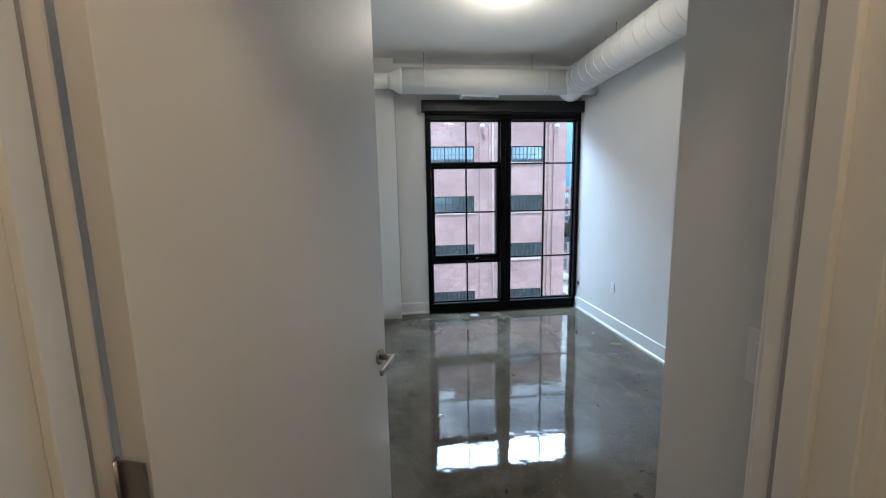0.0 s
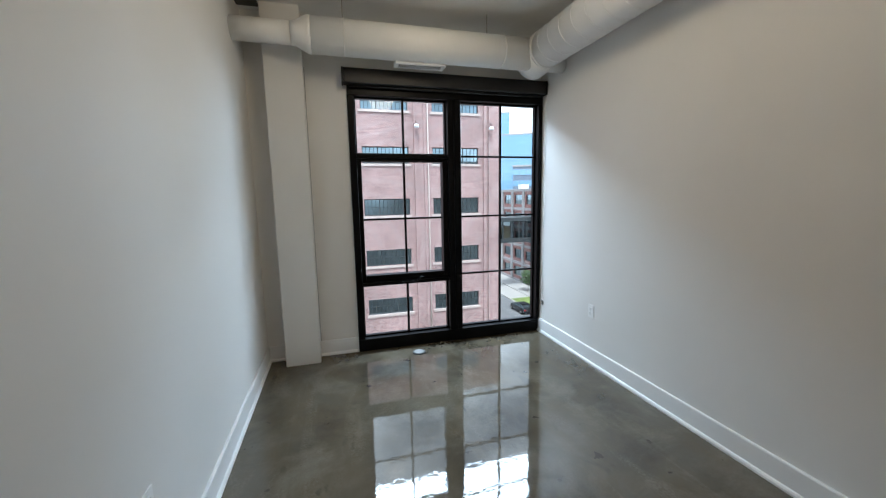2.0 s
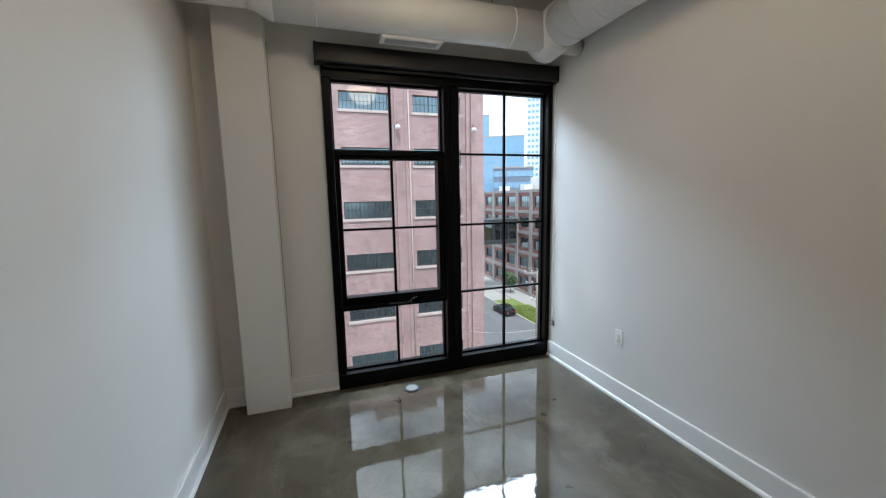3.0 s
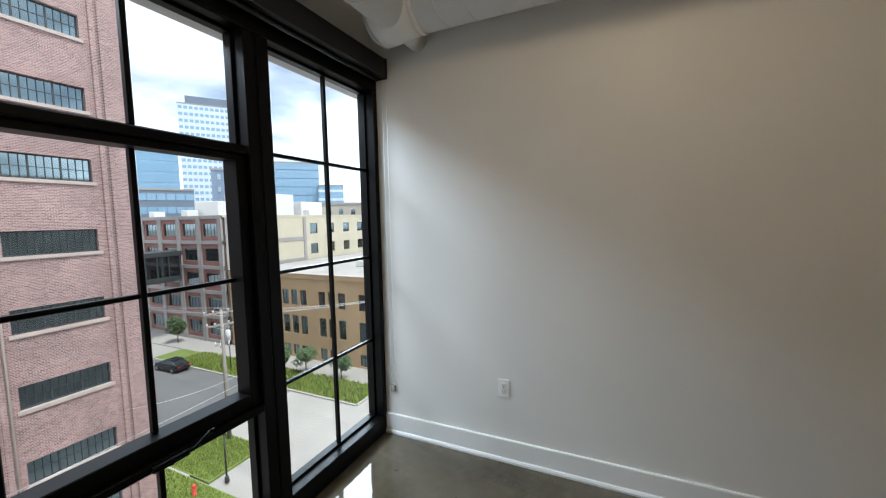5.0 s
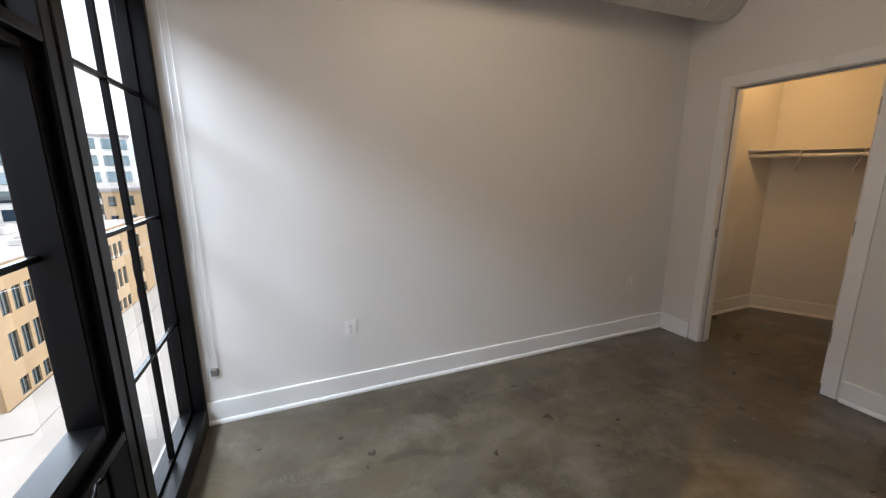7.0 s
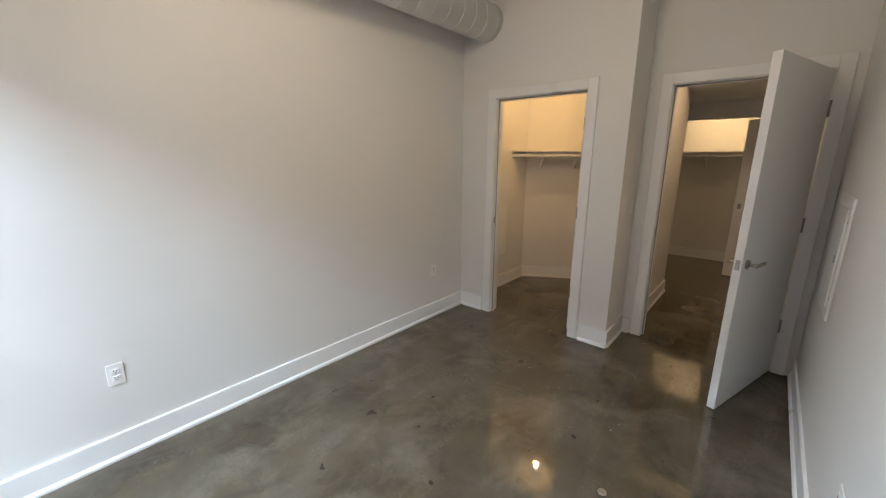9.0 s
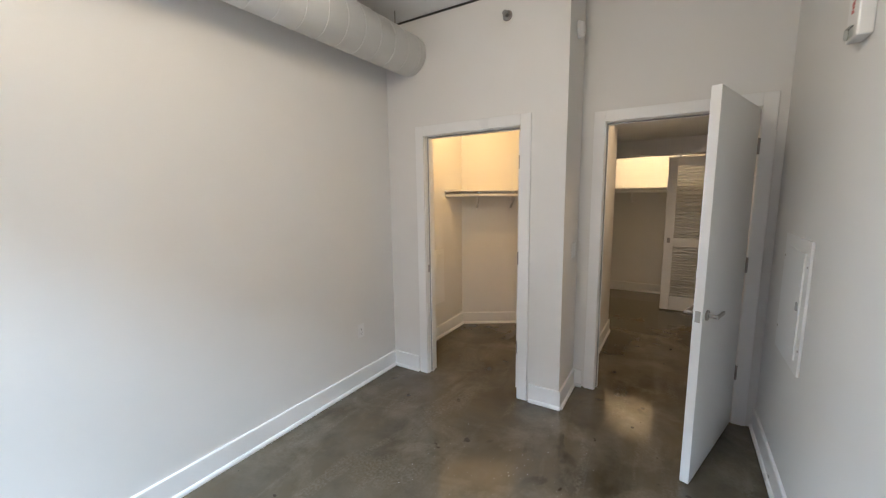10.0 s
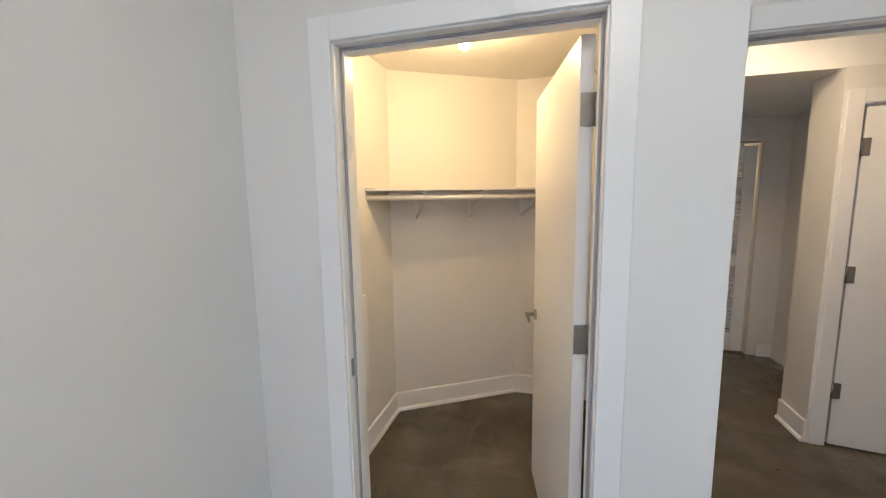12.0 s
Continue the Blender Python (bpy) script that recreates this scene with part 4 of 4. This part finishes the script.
# ---- outside: red brick building with a concrete frame, cream south side ----
rb = thing("red_building", pose(0, 0, 0), "red brick warehouse with a concrete frame and a cream side", "building")
RX, RY0, RY1, RTOP = 34.0, 50.5, 104.0, 2.4
nb = 11
bw = (RY1 - RY0) / nb
red_units = [(RY0 + bw * i + 0.9, RY0 + bw * (i + 1) - 0.9, G + 1.1 + 3.7 * j, 1.9) for i in range(nb) for j in range(5)]
part("wall", wall_mesh("x", RX, RX + 0.4, RY0, RY1, G, RTOP, [(a, b, z, z + h) for a, b, z, h in red_units]), M_BRICK_Y, rb)
for i in range(nb + 1):
    part("pilaster", block(RX - 0.25, RX + 0.02, RY0 + bw * i - 0.4, RY0 + bw * i + 0.4, G, RTOP), M_CONC, rb)
for j in range(6):
    part("concrete_band", block(RX - 0.18, RX + 0.02, RY0 - 0.4, RY1 + 0.4, G + 0.2 + 3.7 * j - 0.25, G + 0.2 + 3.7 * j + 0.25), M_CONC, rb)
for a, b, z, h in red_units:
    window_unit(rb, pose(RX + 0.2, (a + b) / 2, z, 0, 0, -90), round(b - a, 2), h, 4, 3, M_FGLASS, M_SASH, wm)
cream_units = [(x, x + 1.9, z, 1.9) for x in (51.0, 55.6, 60.2, 64.8, 69.4) for z in (-8.4, -4.6, -0.9)]
part("side_wall", wall_mesh("y", RY0 - 0.4, RY0, RX + 0.4, 76.0, G, RTOP - 0.2, [(a, b, z, z + h) for a, b, z, h in cream_units]), M_CREAM, rb)
for a, b, z, h in cream_units:
    window_unit(rb, pose((a + b) / 2, RY0 - 0.2, z), round(b - a, 2), h, 3, 3, M_FGLASS, M_SASH, wm)
for x in (34.6, 42.2, 49.6):
    part("side_pilaster", block(x - 0.3, x + 0.3, RY0 - 0.55, RY0 - 0.39, G, RTOP - 0.2), M_CONC, rb)
for z in (-5.3, -1.6):
    part("side_band", block(34.3, 50.0, RY0 - 0.52, RY0 - 0.39, z - 0.3, z + 0.3), M_CONC, rb)
part("roof", block(RX, 76.0, RY0, RY1, RTOP - 0.35, RTOP - 0.1), M_ROOF, rb)
part("parapet", block(RX + 0.0, 76.0, RY0 - 0.45, RY0 - 0.05, RTOP - 0.2, RTOP + 0.15), M_CREAM, rb)
for x0, x1, y0, y1, h in ((39, 44, 58, 64, 2.6), (46, 54, 57, 66, 4.2), (57, 63, 58, 64, 3.0)):
    part("penthouse", block(x0, x1, y0, y1, RTOP - 0.1, RTOP + h, 0.05, 1), M_WHITEB, rb, "pale rooftop penthouse")
for x0, y0 in ((40, 54.0), (55, 54.0), (36.5, 62.0), (37, 72)):
    part("roof_unit", block(x0, x0 + 1.8, y0, y0 + 1.6, RTOP - 0.1, RTOP + 1.2, 0.05, 1), M_WHITEB, rb)
br_ = thing("skybridge", pose(0, 0, 0), "glazed dark steel footbridge between two buildings", "footbridge")
part("deck", block(8.8, 34.0, 60.0, 63.2, -7.3, -6.5, 0.03, 1), M_SASH, br_)
part("roof", block(8.8, 34.0, 59.8, 63.4, -3.4, -2.7, 0.03, 1), M_SASH, br_)
part("glazing", block(9.0, 33.9, 60.1, 63.1, -6.49, -3.41), M_FGLASS, br_)
pm = mesh_of("bridge_post", block(-0.07, 0.07, -0.10, 0.10, -6.49, -3.41), M_SASH)
for k in range(16):
    shared("bridge_post", pm, br_, pose(9.6 + k * 1.6, 60.0, 0))

# ---- outside: tan brick building on the corner ----
tb = thing("tan_building", pose(0, 0, 0), "low tan brick building with grouped windows and a flat roof", "building")
TX, TY0, TY1, TTOP = 34.0, 20.8, 49.4, -5.35
w_units, s_units = [], []
for z, h in ((G + 0.2, 1.5), (G + 3.2, 2.4), (G + 7.0, 2.0)):
    for gy in (22.4, 28.6, 34.8, 41.0):
        for k in range(3):
            w_units.append((gy + k * 1.55, gy + k * 1.55 + 1.15, z, h))
    for gx in (36.0, 42.5, 49.0, 55.5, 62.0):
        for k in range(3):
            s_units.append((gx + k * 1.6, gx + k * 1.6 + 1.15, z, h))
part("wall", wall_mesh("x", TX, TX + 0.4, TY0, TY1, G, TTOP, [(a, b, z, z + h) for a, b, z, h in w_units]), M_TAN_Y, tb)
part("side_wall", wall_mesh("y", TY0, TY0 + 0.4, TX + 0.4, 70.0, G, TTOP, [(a, b, z, z + h) for a, b, z, h in s_units]), M_TAN_X, tb)
for a, b, z, h in w_units:
    window_unit(tb, pose(TX + 0.18, (a + b) / 2, z, 0, 0, -90), round(b - a, 2), h, 2, 3, M_FGLASS, M_SASH, wm)
for a, b, z, h in s_units:
    window_unit(tb, pose((a + b) / 2, TY0 + 0.18, z), round(b - a, 2), h, 2, 3, M_FGLASS, M_SASH, wm)
part("cornice", block(TX - 0.12, 70.0, TY0 - 0.12, TY0 + 0.1, TTOP - 0.5, TTOP + 0.02), M_TAN_X, tb)
part("cornice", block(TX - 0.12, TX + 0.1, TY0 + 0.1, TY1, TTOP - 0.5, TTOP + 0.02), M_TAN_Y, tb)
part("parapet_cap", block(TX - 0.16, TX + 0.45, TY0 - 0.16, TY1, TTOP + 0.021, TTOP + 0.12), M_STONE, tb)
part("parapet_cap", block(TX + 0.46, 70.0, TY0 - 0.16, TY0 + 0.45, TTOP + 0.021, TTOP + 0.12), M_STONE, tb)
part("roof", block(TX + 0.4, 70.0, TY0 + 0.4, TY1, TTOP - 0.45, TTOP - 0.2), M_ROOF, tb)
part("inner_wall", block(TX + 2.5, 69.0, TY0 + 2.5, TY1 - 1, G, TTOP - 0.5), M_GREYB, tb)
for x, y, s in ((39, 27, 1.6), (44, 33, 2.0), (43, 25.5, 1.5), (50, 29, 2.2), (52, 38, 1.8), (48, 24.6, 1.4), (58, 31, 2.0)):
    ru = part("roof_unit", block(x, x + s, y, y + s * 0.8, TTOP - 0.2, TTOP - 0.2 + s * 0.45, 0.05, 1), M_WHITEB, tb, "white rooftop air handler")
    part("fan_hood", tube([(x + s / 2, y + s * 0.4, TTOP - 0.2 + s * 0.45), (x + s / 2, y + s * 0.4, TTOP - 0.05 + s * 0.45)], s * 0.28, 14), M_CONC, ru)

# ---- outside: farther buildings ----


def far_building(name, bearing, dist, width, depth, top, mat, cols, floors, label, glass=None, wfrac=0.6, hfrac=0.55, crown=0.0, foot=G, turn=None):
    """A block seen at a bearing from the room, its windows standing proud as single panes."""
    a = radians(bearing)
    ob = thing(name, pose(-2.2 + dist * math.sin(a), -1.3 + dist * math.cos(a), foot, 0, 0, -bearing if turn is None else turn), label, "building")
    hgt = top - foot
    part("wall", block(-width / 2, width / 2, 0, depth, 0, hgt, 0.02, 1), mat, ob)
    part("roof", block(-width / 2 - 0.2, width / 2 + 0.2, -0.2, depth + 0.2, hgt, hgt + 0.6), M_CONC, ob)
    if crown:
        part("crown", block(-width * 0.38, width * 0.46, depth * 0.1, depth * 0.9, hgt + 0.6, hgt + crown), M_TOWERD, ob)
    fw, fh = width / cols, min(hgt / floors, 4.2)
    pane = mesh_of("window", block(-fw * wfrac / 2, fw * wfrac / 2, -0.12, 0.05, 0, fh * hfrac, 0.01, 1), glass or M_FGLASS)
    side = mesh_of("window", block(-0.12, 0.05, -depth / 6 * wfrac, depth / 6 * wfrac, 0, fh * hfrac, 0.01, 1), glass or M_FGLASS)
    for j in range(floors):
        z = hgt - (j + 0.75) * fh
        if z < 0.5:
            break
        for i in range(cols):
            shared("window", pane, ob, pose(-width / 2 + fw * (i + 0.5), 0, z))
        for i in range(3):
            shared("window", side, ob, pose(-width / 2, depth * (i + 0.5) / 3, z))
    return ob


far_building("office_tower", 34.5, 300, 35, 28, 78, M_TOWER, 12, 22, "tall pale blue tower with a dark crown", M_BGLASS, 0.7, 0.45, 6.0)
far_building("glass_building", 27.8, 185, 20, 30, 29, M_BGLASS, 8, 10, "blue glass office building", M_BGLASS, 0.92, 0.8)
far_building("glass_tower", 23.8, 210, 15, 25, 44, M_BGLASS, 5, 14, "blue glass tower behind the brick building", M_BGLASS, 0.92, 0.8)
far_building("terrace_building", 29.4, 150, 15, 20, 12, M_TOWERD, 6, 6, "dark glass building with terraces", M_BGLASS, 0.9, 0.5)
far_building("grey_building", 36.8, 150, 13.5, 20, 19, M_GREYB, 3, 7, "blue-grey flat building with few windows", M_FGLASS, 0.22, 0.45)
far_building("blue_building", 44.2, 205, 23, 25, 30, M_GREYB, 8, 9, "blue-grey office block with ribbon windows", M_BGLASS, 0.95, 0.9)
far_building("blue_wing", 49.0, 200, 12, 20, 18.5, M_BGLASS, 4, 7, "blue glass office wing", M_TOWER, 0.98, 0.3)
far_building("pale_wing", 40.6, 185, 6.0, 15, 13.5, M_TOWER, 2, 8, "pale blue office wing", M_BGLASS, 0.95, 0.4)
far_building("beige_building", 52.0, 108, 22, 16, 5.6, M_BEIGE, 7, 6, "beige building with small dark windows", M_FGLASS, 0.35, 0.45, turn=-50)
far_building("grey_stair_tower", 57.5, 96, 3.6, 5, 7.2, M_CONC, 1, 1, "bare concrete stair tower", M_CONC, 0.2, 0.1)
far_building("white_apartments", 64.0, 118, 38, 20, 9.6, M_WHITEB, 13, 7, "white apartment block with dark window bays", M_FGLASS, 0.62, 0.62, turn=-58)
far_building("street_end_block", 74.5, 95, 16, 20, -2.0, M_TAN_X, 6, 4, "low tan building down the cross street", M_FGLASS, 0.4, 0.5, turn=-70)
far_building("street_far_block", 24.0, 170, 20, 20, 2.0, M_BEIGE, 6, 5, "pale building at the end of the street", M_FGLASS, 0.5, 0.5)

# ---- outside: street things ----


def crown_mesh(rng, n, rx, rz, size, zc):
    verts, faces = [], []
    lobes = [(rng.uniform(-0.5, 0.5) * rx, rng.uniform(-0.5, 0.5) * rx, zc + rng.uniform(-0.6, 0.6) * rz, rng.uniform(0.45, 0.75)) for _ in range(9)]
    for _ in range(n):
        lx, ly, lz, s = rng.choice(lobes)
        d = Vector((rng.gauss(0, 1), rng.gauss(0, 1), rng.gauss(0, 1))).normalized() * rng.uniform(0.55, 1.0) * s
        c = Vector((lx + d.x * rx, ly + d.y * rx, lz + d.z * rz))
        u = Vector((rng.gauss(0, 1), rng.gauss(0, 1), rng.gauss(0, 1))).normalized() * size
        w = u.orthogonal() * 0.55
        k = len(verts)
        verts += [c - u, c + w * 0.9, c + u, c - w * 0.9]
        faces.append((k, k + 1, k + 2, k + 3))
    me = bpy.data.meshes.new("crown")
    me.from_pydata([tuple(v) for v in verts], [], faces)
    me.materials.append(M_LEAF)
    return me


def tree(x, y, h, r, seed, label):
    rng = random.Random(seed)
    ob = thing("tree", pose(x, y, G), label, "tree", "street trees")
    part("trunk", tube([(0, 0, -0.1), (0.03, 0, h * 0.25), (0.0, 0.05, h * 0.6), (0.05, 0, h * 0.9)], [0.09, 0.07, 0.05, 0.015], 8), M_BARK, ob)
    lm = bmesh.new()
    for k in range(6):
        a, z = k * 1.05 + rng.uniform(-0.3, 0.3), h * (0.35 + 0.07 * k)
        add_tube(lm, [(0, 0, z), (math.cos(a) * r * 0.5, math.sin(a) * r * 0.5, z + r * 0.4), (math.cos(a) * r * 0.85, math.sin(a) * r * 0.85, z + r * 0.6)], [0.035, 0.02, 0.008], 6)
    part("limbs", lm, M_BARK, ob)
    c = new("crown", crown_mesh(rng, 900, r, h * 0.32, 0.16, h * 0.62))
    c.parent = ob


tree(29.4, 38.0, 4.6, 1.9, 1, "young leafy street tree in the verge")
tree(29.0, 34.5, 3.6, 1.5, 2, "young leafy street tree in the verge")
tree(30.0, 31.4, 3.4, 1.4, 3, "young leafy street tree in the verge")
tree(30.4, 26.6, 3.0, 1.2, 4, "small leafy street tree at the verge's end")
tree(31.6, 58.5, 4.2, 1.3, 5, "small conifer-like street tree by the red building")
tree(14.4, 28.6, 2.4, 0.45, 6, "slim sapling on the lawn")


def utility_pole(x, y, top, mat, arm_dir, label, lean=0.0):
    h = top - G
    ob = thing("utility_pole", pose(x, y, G), label, "utility pole", "utility poles")
    part("shaft", tube([(0, 0, 0), (lean * 0.5, 0, h * 0.5), (lean, 0, h)], [0.17, 0.14, 0.11], 14), mat, ob)
    dx, dy = math.cos(arm_dir), math.sin(arm_dir)
    for z, w in ((h - 0.25, 1.25), (h - 1.25, 1.1)):
        am = bmesh.new()
        add_box(am, -w, w, -0.05, 0.05, -0.06, 0.06, pose(lean, 0, z, 0, 0, math.degrees(arm_dir)))
        arm = part("crossarm", am, M_POLEG, ob, "weathered timber crossarm")
        for s in (-0.95, -0.45, 0.45, 0.95):
            px, py = lean + dx * w * s, dy * w * s
            part("insulator", tube([(px, py, z + 0.06), (px, py, z + 0.14), (px, py, z + 0.16), (px, py, z + 0.26)], [0.03, 0.04, 0.075, 0.05], 10), M_CERAM, arm, "pale insulator")
        part("brace", tube([(lean + dx * w * 0.6, dy * w * 0.6, z - 0.06), (lean, 0, z - 0.75)], 0.025, 8), M_IRON, arm)
    return ob


utility_pole(15.1, 20.2, -4.5, M_POLE, radians(-20), "fresh orange timber utility pole with crossarms", 0.15)
utility_pole(17.6, 27.6, -5.5, M_POLEG, radians(-20), "weathered grey utility pole with crossarms")
tfm = thing("transformer_cluster", pose(17.6, 27.6, -7.6), "cluster of pale cutouts and a transformer on the grey pole", "transformer")
part("tank", tube([(0.30, -0.25, -0.5), (0.30, -0.25, 0.3), (0.30, -0.25, 0.38)], [0.20, 0.20, 0.12], 16), M_CERAM, tfm)
for k in range(5):
    a = k * 1.25
    part("cutout", tube([(0.5 * math.cos(a), 0.5 * math.sin(a), -0.9), (0.55 * math.cos(a), 0.55 * math.sin(a), -0.5)], 0.05, 8), M_CERAM, tfm)
    part("mount", tube([(0, 0, -0.75), (0.5 * math.cos(a), 0.5 * math.sin(a), -0.75)], 0.02, 6), M_IRON, tfm)


def wire(p0, p1, sag, r=0.012):
    p0, p1 = Vector(p0), Vector(p1)
    pts = [p0.lerp(p1, k / 14) - Vector((0, 0, sag * 4 * (k / 14) * (1 - k / 14))) for k in range(15)]
    solid("power_line", tube(pts, r, 6), M_WIRE, "thin overhead wire strung between poles", "power line", "overhead wires", kind="")


for k, s in enumerate((-0.95, -0.45, 0.45, 0.95)):
    ox, oy = 1.2 * s * math.cos(radians(-20)), 1.2 * s * math.sin(radians(-20))
    for dz in (0.02, -0.98):
        wire((15.25 + ox, 20.2 + oy, -4.5 + dz), (17.6 + ox, 27.6 + oy, -5.5 + dz), 0.15)
    wire((15.25 + ox, 20.2 + oy, -4.48), (60 + ox, 12.0 + oy, -5.0), 1.6)
    wire((17.6 + ox, 27.6 + oy, -5.5), (20.5 + ox, 75 + oy, -6.0), 1.2)
wire((15.2, 20.2, -8.0), (9.0, 23.8, -9.0), 0.4)
wire((15.2, 20.2, -9.2), (-18.0, 22.0, -9.5), 0.8)
wire((15.2, 20.2, -8.6), (-18.0, 22.3, -8.8), 0.8)

sl_ = thing("street_lamp", pose(14.0, 22.9, G), "dark iron post lamp with a lantern head", "street lamp")
part("base", tube([(0, 0, 0), (0, 0, 0.35), (0, 0, 0.45)], [0.16, 0.14, 0.07], 14), M_IRON, sl_)
part("post", tube([(0, 0, 0.45), (0, 0, 3.4)], [0.06, 0.045], 12), M_IRON, sl_)
part("lantern", tube([(0, 0, 3.4), (0, 0, 3.5), (0, 0, 3.9), (0, 0, 4.0), (0, 0, 4.15)], [0.06, 0.15, 0.20, 0.21, 0.03], 14), M_IRON, sl_)
sl2 = copy_thing(sl_, pose(27.5, 41.0, G))
hy = thing("fire_hydrant", pose(12.2, 23.6, G + 0.04), "red fire hydrant on the grass", "fire hydrant")
part("barrel", tube([(0, 0, 0), (0, 0, 0.06), (0, 0, 0.07), (0, 0, 0.6), (0, 0, 0.72), (0, 0, 0.8)], [0.17, 0.17, 0.12, 0.12, 0.13, 0.04], 16), M_HYD, hy)
for s in (-1, 1):
    part("outlet_cap", tube([(0, 0, 0.48), (s * 0.18, 0, 0.48)], 0.06, 12), M_HYD, hy)
st = thing("stop_sign", pose(38.5, 17.9, G), "red octagonal stop sign on a thin post", "stop sign")
part("post", tube([(0, 0, 0), (0, 0, 2.2)], 0.03, 8), M_STEEL, st)
part("plate", tube([(-0.02, 0, 2.5), (-0.045, 0, 2.5)], 0.40, 8), M_TAIL, st, "red octagonal plate")


def car(m, label):
    ob = thing("parked_car", m, label, "car")

    def loft(sections):
        bm = bmesh.new()
        rings = [[bm.verts.new(p) for p in s] for s in sections]
        for a, b in zip(rings, rings[1:]):
            for k in range(len(a)):
                bm.faces.new((a[k], a[(k + 1) % len(a)], b[(k + 1) % len(b)], b[k]))
        bm.faces.new(rings[0])
        bm.faces.new(rings[-1])
        bmesh.ops.bevel(bm, geom=bm.edges[:], offset=0.03, segments=2, affect="EDGES")
        return bm

    def sec(x, w, z0, z1):
        return [(x, -w, z0), (x, w, z0), (x, w, (z0 + z1) / 2), (x, w * 0.93, z1), (x, -w * 0.93, z1), (x, -w, (z0 + z1) / 2)]

    part("body", loft([sec(-2.3, 0.78, 0.35, 0.85), sec(-2.0, 0.9, 0.25, 0.98), sec(-0.9, 0.92, 0.22, 1.0), sec(0.9, 0.92, 0.22, 0.98), sec(1.9, 0.88, 0.25, 0.85), sec(2.3, 0.72, 0.32, 0.68)]), M_CAR, ob)
    part("cabin_glass", loft([sec(-1.95, 0.74, 0.93, 0.99), sec(-1.3, 0.70, 0.93, 1.36), sec(0.1, 0.70, 0.93, 1.40), sec(1.15, 0.76, 0.93, 0.97)]), M_FGLASS, ob)
    part("roof", loft([sec(-1.35, 0.66, 1.36, 1.40), sec(-0.6, 0.68, 1.40, 1.45), sec(0.15, 0.64, 1.39, 1.43)]), M_CAR, ob)
    for x in (-1.45, 1.42):
        for y in (-0.84, 0.84):
            w = part("wheel", tube([(x, y - 0.11, 0.33), (x, y + 0.11, 0.33)], 0.33, 20), M_TYRE, ob)
            part("rim", tube([(x, y - 0.115, 0.33), (x, y + 0.115, 0.33)], 0.21, 16), M_STEEL, w)
    for y in (-0.6, 0.6):
        part("tail_light", block(-2.32, -2.22, y - 0.16, y + 0.16, 0.68, 0.80, 0.01, 1), M_TAIL, ob)
        part("headlight", block(2.18, 2.30, y - 0.15, y + 0.15, 0.55, 0.66, 0.01, 1), M_CERAM, ob)
    return ob


car(pose(25.1, 48.6, G - 0.12, 0, 0, 92), "black parked car at the kerb")

# ---- our own building around the room ----
solid("outer_wall", wall_mesh("y", 0.112, 0.135, -24.0, 26.0, G, 6.2, [(-2.02, 0.09, -0.05, 2.50)]), M_OWN, "pale stone outer wall of the building", "wall")
solid("outer_roof", block(-24.0, 26.0, -30.0, 0.11, 5.9, 6.2), M_ROOF, "flat roof of the building", "roof")
solid("outer_floor_above", block(-24.0, 26.0, -30.0, 0.11, 3.25, 3.45), M_CONC, "concrete slab above the room", "ceiling")
solid("window_sill_outside", block(-2.015, 0.085, 0.101, 0.16, -0.05, 0.02), M_OWN, "pale outer window sill", "window sill")
solid("window_head_ledge", block(-2.4, 0.5, 0.136, 0.30, 2.44, 2.62), M_OWN, "pale outer ledge over the window", "ledge")
solid("window_reveal", block(0.0, 0.085, 0.0, 0.111, 0.0, 2.46), M_OWN, "outer window reveal", "wall")
